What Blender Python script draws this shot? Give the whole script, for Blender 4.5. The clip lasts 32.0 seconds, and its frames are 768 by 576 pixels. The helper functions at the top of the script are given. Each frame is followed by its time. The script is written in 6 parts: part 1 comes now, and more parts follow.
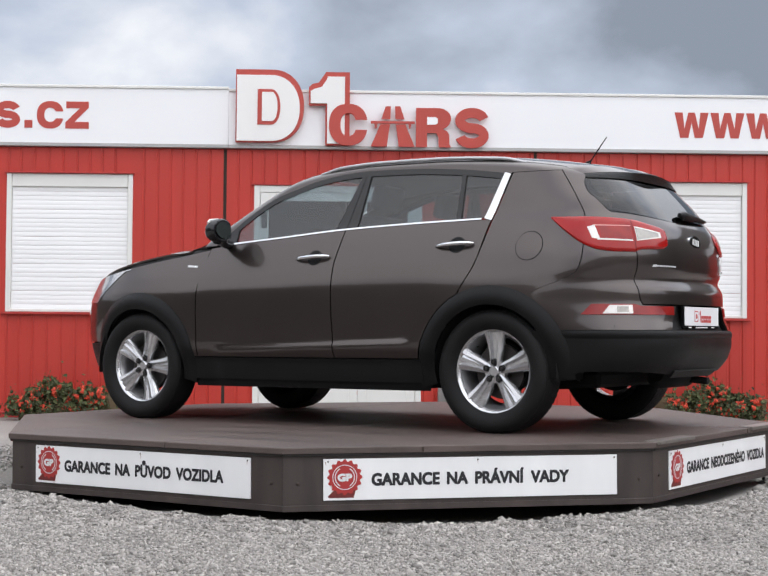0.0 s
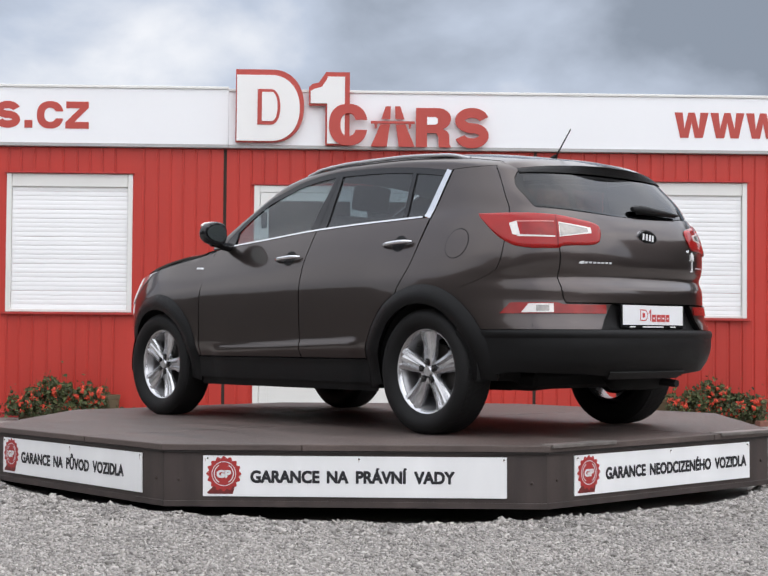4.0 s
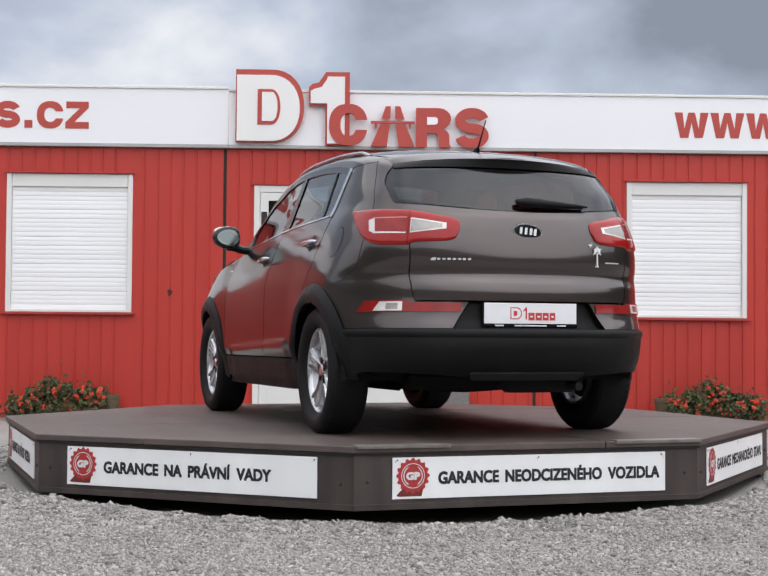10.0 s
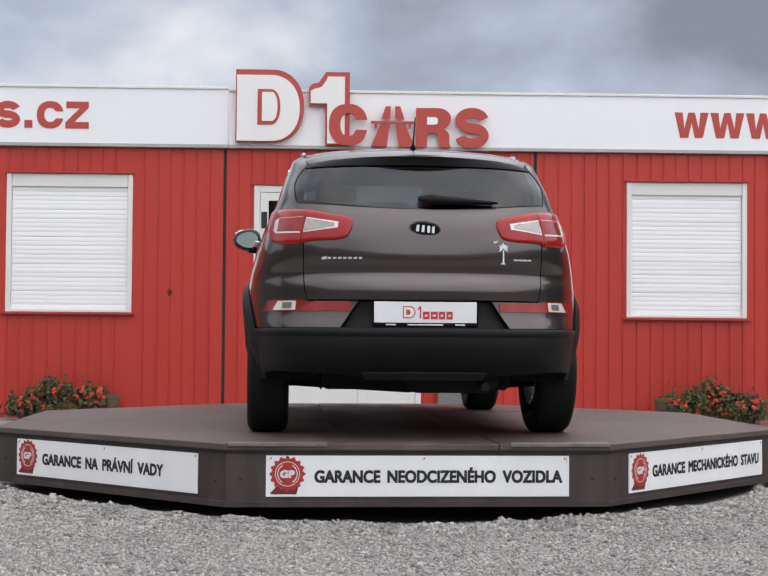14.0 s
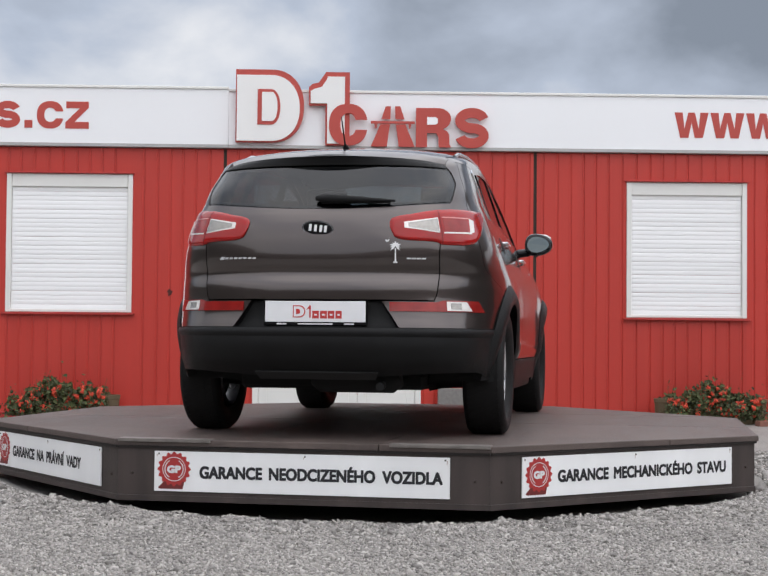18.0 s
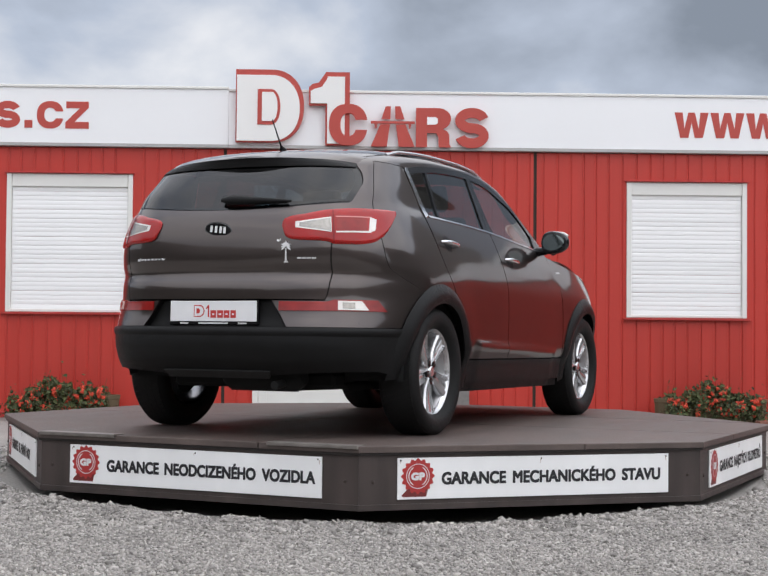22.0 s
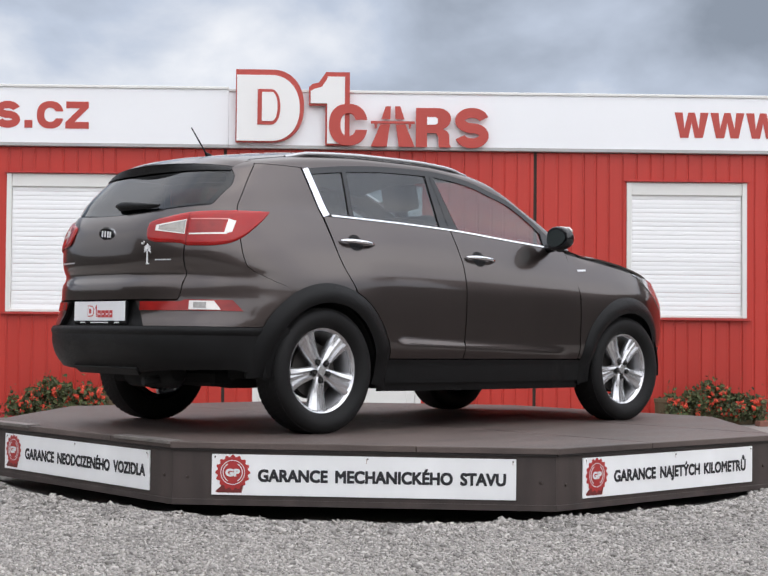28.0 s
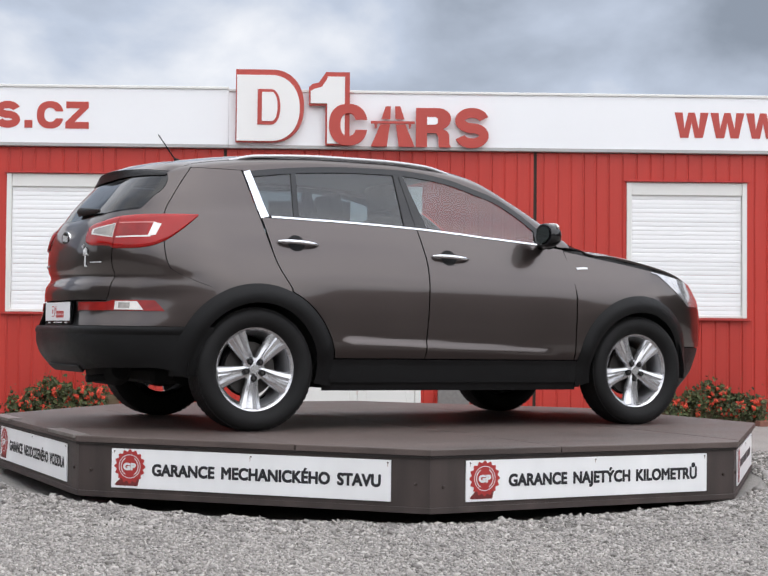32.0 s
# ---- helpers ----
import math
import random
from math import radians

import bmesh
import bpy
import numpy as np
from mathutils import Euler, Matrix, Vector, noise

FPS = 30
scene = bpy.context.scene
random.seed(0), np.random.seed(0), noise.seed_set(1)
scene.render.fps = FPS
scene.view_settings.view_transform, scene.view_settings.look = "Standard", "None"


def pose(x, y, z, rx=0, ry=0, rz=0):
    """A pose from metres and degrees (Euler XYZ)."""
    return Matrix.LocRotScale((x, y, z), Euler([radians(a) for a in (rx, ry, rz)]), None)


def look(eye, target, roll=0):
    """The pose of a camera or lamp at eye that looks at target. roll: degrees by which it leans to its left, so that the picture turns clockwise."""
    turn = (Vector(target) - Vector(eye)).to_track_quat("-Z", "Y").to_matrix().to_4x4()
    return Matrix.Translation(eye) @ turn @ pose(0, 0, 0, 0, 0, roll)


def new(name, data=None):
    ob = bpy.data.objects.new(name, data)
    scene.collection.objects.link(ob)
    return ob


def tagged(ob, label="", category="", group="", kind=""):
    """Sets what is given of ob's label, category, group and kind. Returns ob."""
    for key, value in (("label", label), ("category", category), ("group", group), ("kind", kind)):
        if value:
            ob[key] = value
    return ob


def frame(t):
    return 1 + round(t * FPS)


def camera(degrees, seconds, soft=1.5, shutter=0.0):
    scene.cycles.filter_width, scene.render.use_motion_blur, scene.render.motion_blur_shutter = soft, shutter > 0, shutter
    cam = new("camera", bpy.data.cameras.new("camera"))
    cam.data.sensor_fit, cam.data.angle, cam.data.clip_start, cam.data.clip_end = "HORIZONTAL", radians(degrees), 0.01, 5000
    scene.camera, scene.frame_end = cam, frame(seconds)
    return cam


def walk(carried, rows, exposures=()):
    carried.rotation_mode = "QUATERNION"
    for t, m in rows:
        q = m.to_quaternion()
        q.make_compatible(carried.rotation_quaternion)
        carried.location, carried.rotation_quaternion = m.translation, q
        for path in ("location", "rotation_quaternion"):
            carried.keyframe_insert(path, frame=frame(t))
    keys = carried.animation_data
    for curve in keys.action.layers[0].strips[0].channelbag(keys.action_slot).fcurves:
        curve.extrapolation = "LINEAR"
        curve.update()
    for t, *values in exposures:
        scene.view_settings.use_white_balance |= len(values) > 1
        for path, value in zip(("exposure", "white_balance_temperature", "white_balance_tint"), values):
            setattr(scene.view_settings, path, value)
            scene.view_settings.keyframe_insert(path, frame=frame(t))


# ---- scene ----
CLIP = 32.0
cam = camera(29.84, CLIP, soft=1.5)
EYE = Vector((0.0, -9.4256, 0.935))
AIM = EYE + Vector((0.00026, 0.99961, 0.02803))
walk(cam, [(0, look(EYE, AIM, 0.471)), (CLIP, look(EYE, AIM, 0.471))],
     exposures=[(0, 0.0), (6, -0.03), (9, -0.07), (14, -0.18), (20, -0.19), (24, -0.10), (28, -0.03), (CLIP, 0.0)])

# ---- world, sun ----
world = bpy.data.worlds.new("overcast_sky")
scene.world = world
world.use_nodes = True
wn, wl = world.node_tree.nodes, world.node_tree.links
wn.clear()
w_out = wn.new("ShaderNodeOutputWorld")
w_sky = wn.new("ShaderNodeTexSky")
w_sky.sky_type = "NISHITA"
w_sky.sun_disc = False
w_sky.sun_elevation, w_sky.sun_rotation = radians(42), radians(138)
w_bg = wn.new("ShaderNodeBackground")
w_bg.inputs["Strength"].default_value = 0.09
wl.new(w_sky.outputs["Color"], w_bg.inputs["Color"])
w_co = wn.new("ShaderNodeTexCoord")
w_map = wn.new("ShaderNodeMapping")
w_map.inputs["Scale"].default_value = (1.0, 1.0, 2.6)
w_noise = wn.new("ShaderNodeTexNoise")
w_noise.inputs["Scale"].default_value, w_noise.inputs["Detail"].default_value = 2.4, 4.0
w_ramp = wn.new("ShaderNodeValToRGB")
w_ramp.color_ramp.elements[0].position, w_ramp.color_ramp.elements[1].position = 0.28, 0.72
w_ramp.color_ramp.elements[0].color = (0.50, 0.545, 0.645, 1)
w_ramp.color_ramp.elements[1].color = (0.985, 0.975, 0.985, 1)
w_cloud = wn.new("ShaderNodeBackground")
w_cloud.inputs["Strength"].default_value = 1.75
wl.new(w_co.outputs["Generated"], w_map.inputs["Vector"])
wl.new(w_map.outputs["Vector"], w_noise.inputs["Vector"])
wl.new(w_noise.outputs["Fac"], w_ramp.inputs["Fac"])
w_dot = wn.new("ShaderNodeVectorMath")
w_dot.operation = "DOT_PRODUCT"
w_dot.inputs[1].default_value = (0.61, -0.36, 0.70)
wl.new(w_co.outputs["Generated"], w_dot.inputs[0])
w_thin = wn.new("ShaderNodeMapRange")
w_thin.inputs[1].default_value, w_thin.inputs[2].default_value = -1.0, 1.0
w_thin.inputs[3].default_value, w_thin.inputs[4].default_value = 0.98, 2.85
wl.new(w_dot.outputs["Value"], w_thin.inputs[0])
wl.new(w_ramp.outputs["Color"], w_cloud.inputs["Color"])
w_sep = wn.new("ShaderNodeSeparateXYZ")
wl.new(w_co.outputs["Generated"], w_sep.inputs[0])
w_zen = wn.new("ShaderNodeMapRange")
w_zen.inputs[1].default_value, w_zen.inputs[2].default_value = 0.0, 1.0
w_zen.inputs[3].default_value, w_zen.inputs[4].default_value = 0.74, 1.28
wl.new(w_sep.outputs["Z"], w_zen.inputs[0])
w_mul = wn.new("ShaderNodeMath")
w_mul.operation = "MULTIPLY"
wl.new(w_thin.outputs[0], w_mul.inputs[0])
wl.new(w_zen.outputs[0], w_mul.inputs[1])
wl.new(w_mul.outputs[0], w_cloud.inputs["Strength"])
w_mix = wn.new("ShaderNodeMixShader")
w_mix.inputs["Fac"].default_value = 0.86
wl.new(w_bg.outputs[0], w_mix.inputs[1])
wl.new(w_cloud.outputs[0], w_mix.inputs[2])
wl.new(w_mix.outputs[0], w_out.inputs["Surface"])

sun_data = bpy.data.lights.new("sun", "SUN")
sun_data.energy, sun_data.angle, sun_data.color = 0.5, radians(90), (1.0, 0.97, 0.93)
sun = new("sun", sun_data)
sun.matrix_world = look((8, -9, 11), (0, 0, 0))


# ---- materials ----
def mat(name, col, rough=0.5, metal=0.0, var=0.12, scale=5.0, bump=0.0, bscale=80.0, coat=0.0, rvar=0.08, fine=0.0, stretch=(1, 1, 1), spec=0.5, island=0.0, object_var=0.0, col2=None):
    """A node material: base colour that drifts at two scales, roughness drift and fine relief."""
    m = bpy.data.materials.new(name)
    m.use_nodes = True
    n, l = m.node_tree.nodes, m.node_tree.links
    b = n["Principled BSDF"]
    b.inputs["Metallic"].default_value = metal
    b.inputs["Roughness"].default_value = rough
    b.inputs["Specular IOR Level"].default_value = spec
    b.inputs["Coat Weight"].default_value = coat
    b.inputs["Coat Roughness"].default_value = 0.06
    co = n.new("ShaderNodeTexCoord")
    mp = n.new("ShaderNodeMapping")
    mp.inputs["Scale"].default_value = stretch
    l.new(co.outputs["Object"], mp.inputs["Vector"])
    big = n.new("ShaderNodeTexNoise")
    big.inputs["Scale"].default_value, big.inputs["Detail"].default_value = scale, 5
    l.new(mp.outputs["Vector"], big.inputs["Vector"])
    mix = n.new("ShaderNodeMix")
    mix.data_type = "RGBA"
    lo = [c * (1 - var) for c in col]
    hi = [min(1, c * (1 + var)) for c in (col2 or col)]
    mix.inputs[6].default_value, mix.inputs[7].default_value = (*lo, 1), (*hi, 1)
    l.new(big.outputs["Fac"], mix.inputs[0])
    out = mix.outputs[2]
    small = n.new("ShaderNodeTexNoise")
    small.inputs["Scale"].default_value, small.inputs["Detail"].default_value = bscale, 3
    l.new(mp.outputs["Vector"], small.inputs["Vector"])

    def times(value_socket, amount, base):
        r = n.new("ShaderNodeMapRange")
        r.inputs[3].default_value, r.inputs[4].default_value = 1 - amount, 1 + amount
        l.new(value_socket, r.inputs[0])
        t = n.new("ShaderNodeMix")
        t.data_type, t.blend_type = "RGBA", "MULTIPLY"
        t.inputs[0].default_value = 1.0
        l.new(base, t.inputs[6])
        l.new(r.outputs[0], t.inputs[7])
        return t.outputs[2]

    if fine:
        out = times(small.outputs["Fac"], fine, out)
    if island:
        geo = n.new("ShaderNodeNewGeometry")
        out = times(geo.outputs["Random Per Island"], island, out)
    if object_var:
        inf = n.new("ShaderNodeObjectInfo")
        out = times(inf.outputs["Random"], object_var, out)
    l.new(out, b.inputs["Base Color"])
    rr = n.new("ShaderNodeMapRange")
    rr.inputs[3].default_value, rr.inputs[4].default_value = max(0.02, rough - rvar), min(1, rough + rvar)
    l.new(big.outputs["Fac"], rr.inputs[0])
    l.new(rr.outputs[0], b.inputs["Roughness"])
    if bump:
        bp = n.new("ShaderNodeBump")
        bp.inputs["Strength"].default_value, bp.inputs["Distance"].default_value = bump, 0.01
        l.new(small.outputs["Fac"], bp.inputs["Height"])
        l.new(bp.outputs["Normal"], b.inputs["Normal"])
    return m


def glass_mat(name, tint, rough=0.02, least=0.075):
    """Thin tinted glass: a clear tinted sheet with a mirror gloss by Fresnel."""
    m = bpy.data.materials.new(name)
    m.use_nodes = True
    n, l = m.node_tree.nodes, m.node_tree.links
    n.clear()
    o = n.new("ShaderNodeOutputMaterial")
    tr = n.new("ShaderNodeBsdfTransparent")
    tr.inputs["Color"].default_value = (*tint, 1)
    gl = n.new("ShaderNodeBsdfGlossy")
    gl.inputs["Roughness"].default_value = rough
    lw = n.new("ShaderNodeLayerWeight")
    lw.inputs["Blend"].default_value = 0.5
    po = n.new("ShaderNodeMath")
    po.operation = "POWER"
    po.inputs[1].default_value = 4.0
    l.new(lw.outputs["Facing"], po.inputs[0])
    fr = n.new("ShaderNodeMapRange")
    fr.inputs[3].default_value, fr.inputs[4].default_value = least, 1.0
    l.new(po.outputs[0], fr.inputs[0])
    mx = n.new("ShaderNodeMixShader")
    l.new(fr.outputs[0], mx.inputs[0])
    l.new(tr.outputs[0], mx.inputs[1])
    l.new(gl.outputs[0], mx.inputs[2])
    l.new(mx.outputs[0], o.inputs["Surface"])
    return m


M = {}
M["paint"] = mat("bronze_grey_car_paint", (0.0690, 0.0555, 0.0520), 0.34, 0.95, 0.07, 3.0, coat=1.0, bscale=900, fine=0.14, rvar=0.04)
M["paint"].node_tree.nodes["Principled BSDF"].inputs["Coat Roughness"].default_value = 0.07


def ripple(m, scale, strength):
    """Faint waves of pressed sheet metal, seen only in what it mirrors."""
    n, l = m.node_tree.nodes, m.node_tree.links
    co, no, bp = n.new("ShaderNodeTexCoord"), n.new("ShaderNodeTexNoise"), n.new("ShaderNodeBump")
    no.inputs["Scale"].default_value, no.inputs["Detail"].default_value = scale, 2.0
    bp.inputs["Strength"].default_value, bp.inputs["Distance"].default_value = strength, 0.02
    l.new(co.outputs["Object"], no.inputs["Vector"])
    l.new(no.outputs["Fac"], bp.inputs["Height"])
    l.new(bp.outputs["Normal"], n["Principled BSDF"].inputs["Normal"])
    l.new(bp.outputs["Normal"], n["Principled BSDF"].inputs["Coat Normal"])


ripple(M["paint"], 3.2, 0.07)
M["paint"].node_tree.nodes["Principled BSDF"].inputs["Specular Tint"].default_value = (0.68, 0.66, 0.65, 1)
M["plastic"] = mat("black_grained_plastic", (0.0080, 0.0079, 0.0081), 0.43, 0, 0.35, 7, 0.25, 500, rvar=0.12, spec=0.165)
M["worn_plastic"] = mat("greyed_plastic", (0.009, 0.009, 0.009), 0.6, 0, 0.2, 12, 0.2, 300)
M["gloss_black"] = mat("gloss_black_trim", (0.008, 0.008, 0.009), 0.12, 0, 0.1, 6, rvar=0.04)
# near-black: shade under the car, in wells and gaps, put into the colour
M["shadow_black"] = mat("shade_black", (0.004, 0.004, 0.004), 0.9, 0, 0.2, 6)
M["chrome"] = mat("chrome_trim", (0.72, 0.73, 0.75), 0.12, 1.0, 0.05, 8, rvar=0.04)
# pale, hardly metallic base: the gleam of chrome put into the colour
M["badge"] = mat("pale_badge_silver", (0.68, 0.68, 0.69), 0.25, 0.3, 0.08, 30)
M["alloy"] = mat("silver_alloy", (0.61, 0.61, 0.62), 0.24, 0.80, 0.12, 14, rvar=0.08)
M["barrel"] = mat("bright_rim_barrel", (0.42, 0.42, 0.43), 0.30, 0.8, 0.2, 12)
M["rail"] = mat("satin_silver_rail", (0.46, 0.46, 0.47), 0.24, 0.7, 0.05, 8, rvar=0.04)
M["mirror"] = mat("mirror_silver", (0.14, 0.16, 0.155), 0.06, 1.0, 0.05, 8, rvar=0.02)
M["tyre"] = mat("tyre_rubber", (0.0125, 0.0122, 0.0122), 0.6, 0, 0.3, 12, 0.2, 300, spec=0.17)
M["disc"] = mat("brake_disc_steel", (0.055, 0.050, 0.047), 0.5, 0.6, 0.3, 15)
M["glass"] = glass_mat("tinted_window_glass", (0.56, 0.64, 0.67), least=0.10)
M["dark_glass"] = glass_mat("privacy_glass", (0.31, 0.38, 0.42), least=0.09)
M["rear_glass"] = glass_mat("dark_rear_glass", (0.085, 0.105, 0.12), least=0.055)
M["lamp_red"] = mat("red_lamp_lens", (0.31, 0.0065, 0.0055), 0.10, 0, 0.35, 7, coat=0.35, rvar=0.03, spec=0.25)
M["lamp_dark"] = mat("deep_red_lamp_lens", (0.17, 0.003, 0.003), 0.10, 0, 0.3, 24, coat=0.15, rvar=0.03, spec=0.22)
M["lamp_mid"] = mat("brake_red_lens", (0.25, 0.012, 0.010), 0.10, 0, 0.45, 14, 0.06, 170, coat=0.45, rvar=0.03, spec=0.22)
M["lamp_pink"] = mat("pale_pink_light_guide", (0.60, 0.20, 0.18), 0.2, 0, 0.1, 40, coat=1.0)
M["lamp_grey"] = mat("silver_lamp_bowl", (0.30, 0.285, 0.26), 0.2, 0.6, 0.55, 60, coat=0.4, rvar=0.05)
M["lamp_clear"] = mat("clear_lamp_lens", (0.68, 0.65, 0.62), 0.14, 0.15, 0.15, 60, coat=0.3, rvar=0.05)
M["headlamp"] = mat("dim_chromed_headlamp", (0.46, 0.46, 0.47), 0.14, 0.6, 0.45, 25, coat=1.0, rvar=0.05)
M["interior"] = mat("dark_cabin_fabric", (0.030, 0.031, 0.033), 0.85, 0, 0.2, 20, 0.3, 400)
M["lining"] = mat("grey_roof_lining", (0.13, 0.13, 0.13), 0.9, 0, 0.1, 10)
M["white_plate"] = mat("white_plate_enamel", (0.76, 0.76, 0.77), 0.6, 0, 0.05, 12)
M["sticker"] = mat("white_vinyl_sticker", (0.72, 0.72, 0.72), 0.45, 0, 0.05, 30)
M["red_mark"] = mat("red_print", (0.50, 0.035, 0.030), 0.5, 0, 0.1, 25)
M["black_ink"] = mat("black_print", (0.015, 0.015, 0.018), 0.55, 0, 0.1, 25)
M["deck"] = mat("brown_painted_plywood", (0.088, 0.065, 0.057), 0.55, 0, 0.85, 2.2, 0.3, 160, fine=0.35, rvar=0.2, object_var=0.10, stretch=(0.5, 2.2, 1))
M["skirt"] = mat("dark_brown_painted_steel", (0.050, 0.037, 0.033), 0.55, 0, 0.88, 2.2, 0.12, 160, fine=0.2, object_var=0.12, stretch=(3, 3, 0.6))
M["strip"] = mat("worn_edge_strip", (0.20, 0.18, 0.165), 0.45, 0.5, 0.7, 9, stretch=(1, 1, 1))
M["sign"] = mat("white_sign_sheet", (0.855, 0.855, 0.85), 0.40, 0, 0.10, 1.6, stretch=(3, 3, 0.6), rvar=0.1)
M["seal"] = mat("red_seal_print", (0.40, 0.030, 0.028), 0.5, 0, 0.2, 25)
M["seal_dark"] = mat("dark_red_ribbon_print", (0.16, 0.022, 0.020), 0.5, 0, 0.2, 25)
M["screw"] = mat("rusty_screw", (0.06, 0.045, 0.04), 0.6, 0.5, 0.4, 40)
M["rust"] = mat("rust_stain", (0.42, 0.30, 0.25), 0.8, 0, 0.4, 60)
M["wall_red"] = mat("red_painted_sheet_steel", (0.475, 0.035, 0.0225), 0.46, 0, 0.13, 1.5, 0.06, 60, fine=0.07, rvar=0.12, stretch=(4.5, 1, 0.16), object_var=0.05)
M["trim_red"] = mat("red_painted_frame", (0.40, 0.032, 0.026), 0.5, 0, 0.12, 2.0, rvar=0.08)
M["joint"] = mat("dark_sealing_joint", (0.030, 0.022, 0.016), 0.8, 0, 0.3, 6)
M["fascia"] = mat("white_fascia_sheet", (0.865, 0.87, 0.88), 0.45, 0, 0.035, 0.8, rvar=0.08, object_var=0.02)
M["flashing"] = mat("grey_metal_flashing", (0.42, 0.41, 0.40), 0.45, 0.3, 0.12, 3)
M["logo_white"] = mat("off_white_logo_panel", (0.83, 0.82, 0.80), 0.5, 0, 0.04, 2)
M["logo_red"] = mat("faded_red_logo_print", (0.46, 0.062, 0.046), 0.5, 0, 0.12, 3)
M["pvc"] = mat("white_pvc", (0.76, 0.755, 0.72), 0.35, 0, 0.04, 4)
M["shutter"] = mat("white_shutter_slats", (0.875, 0.875, 0.87), 0.4, 0, 0.04, 2, object_var=0.045, stretch=(0.6, 1, 5))
M["gravel"] = mat("grey_gravel", (0.242, 0.227, 0.211), 0.9, 0, 0.2, 1.3, 1.0, 70, fine=0.5, col2=(0.30, 0.281, 0.258))
M["stone"] = mat("grey_gravel_stone", (0.340, 0.318, 0.295), 0.9, 0, 0.25, 1.6, 0.3, 160, island=0.46)
M["leaf"] = mat("geranium_leaf", (0.052, 0.088, 0.022), 0.65, 0, 0.4, 6, island=0.6, col2=(0.062, 0.066, 0.022))
M["bloom"] = mat("orange_red_petals", (0.66, 0.075, 0.038), 0.65, 0, 0.25, 12, island=0.3)
M["terracotta"] = mat("weathered_clay", (0.13, 0.095, 0.052), 0.85, 0, 0.3, 6, 0.3, 90)
M["concrete"] = mat("pale_concrete", (0.34, 0.33, 0.32), 0.9, 0, 0.2, 4, 0.3, 60)
M["edge_shade"] = mat("shade_under_deck_edge", (0.022, 0.017, 0.016), 0.6, 0, 0.5, 5, 0.2, 120, stretch=(3, 3, 1))
M["unseen_wall"] = mat("dull_dark_wall", (0.105, 0.102, 0.094), 0.9, 0, 0.35, 0.4, 0.3, 3)
M["old_rust"] = mat("dark_rust", (0.075, 0.016, 0.011), 0.85, 0, 0.5, 40, 0.3, 120)
M["brick"] = mat("weathered_brick", (0.24, 0.105, 0.075), 0.9, 0, 0.35, 18, 0.4, 90)
M["grate"] = mat("grey_coarse_mat", (0.20, 0.19, 0.18), 0.8, 0, 0.3, 30, 0.4, 60)


# ---- mesh helpers ----
def mesh_of(name, verts, faces, smooth=False, sharp=40):
    me = bpy.data.meshes.new(name)
    me.from_pydata([tuple(v) for v in verts], [], [tuple(f) for f in faces])
    me.validate()
    if smooth:
        me.shade_smooth()
        me.set_sharp_from_angle(angle=radians(sharp))
    me.update()
    return me


def bm_mesh(name, bm, smooth=False, sharp=40):
    me = bpy.data.meshes.new(name)
    bmesh.ops.recalc_face_normals(bm, faces=bm.faces)
    bm.to_mesh(me)
    bm.free()
    if smooth:
        me.shade_smooth()
        me.set_sharp_from_angle(angle=radians(sharp))
    return me


def obj(name, me, material, parent=None, at=None, label=""):
    ob = new(name, me)
    if material is not None and not me.materials:
        me.materials.append(material)
    if parent is not None:
        ob.parent = parent
    if at is not None:
        ob.matrix_basis = at
    if label:
        tagged(ob, label)
    return ob


def part(name, bm, material, parent, label="", at=None, smooth=False, sharp=40):
    """Links a bmesh as one mesh object under a thing or a part."""
    me = bm if isinstance(bm, bpy.types.Mesh) else bm_mesh(name, bm, smooth, sharp)
    return obj(name, me, material, parent, at, label)


def empty(name, label, category, m=None, group=""):
    e = new(name)
    e.empty_display_size = 0.2
    if m is not None:
        e.matrix_basis = m
    return tagged(e, label, category, group)


def box_into(bm, x0, x1, y0, y1, z0, z1, bevel=0.0, seg=1):
    r = bmesh.ops.create_cube(bm, size=1.0)
    vs = r["verts"]
    bmesh.ops.scale(bm, vec=(x1 - x0, y1 - y0, z1 - z0), verts=vs)
    bmesh.ops.translate(bm, vec=((x0 + x1) / 2, (y0 + y1) / 2, (z0 + z1) / 2), verts=vs)
    if bevel:
        es = list({e for v in vs for e in v.link_edges})
        bmesh.ops.bevel(bm, geom=es, offset=bevel, segments=seg, affect="EDGES", profile=0.6)
    return bm


def box(x0, x1, y0, y1, z0, z1, bevel=0.0, seg=1):
    return box_into(bmesh.new(), x0, x1, y0, y1, z0, z1, bevel, seg)


def lathe(profile, seg=48, axis="y", close=False):
    """Revolves (r, h) pairs round an axis."""
    vs, fs = [], []
    n = len(profile)
    for i in range(seg):
        a = 2 * math.pi * i / seg
        for r, h in profile:
            c, s = r * math.cos(a), r * math.sin(a)
            vs.append((c, h, s) if axis == "y" else (c, s, h) if axis == "z" else (h, c, s))
    for i in range(seg):
        j = (i + 1) % seg
        for k in range(n - 1 if not close else n):
            q = (k + 1) % n
            fs.append((i * n + k, i * n + q, j * n + q, j * n + k))
    return vs, fs


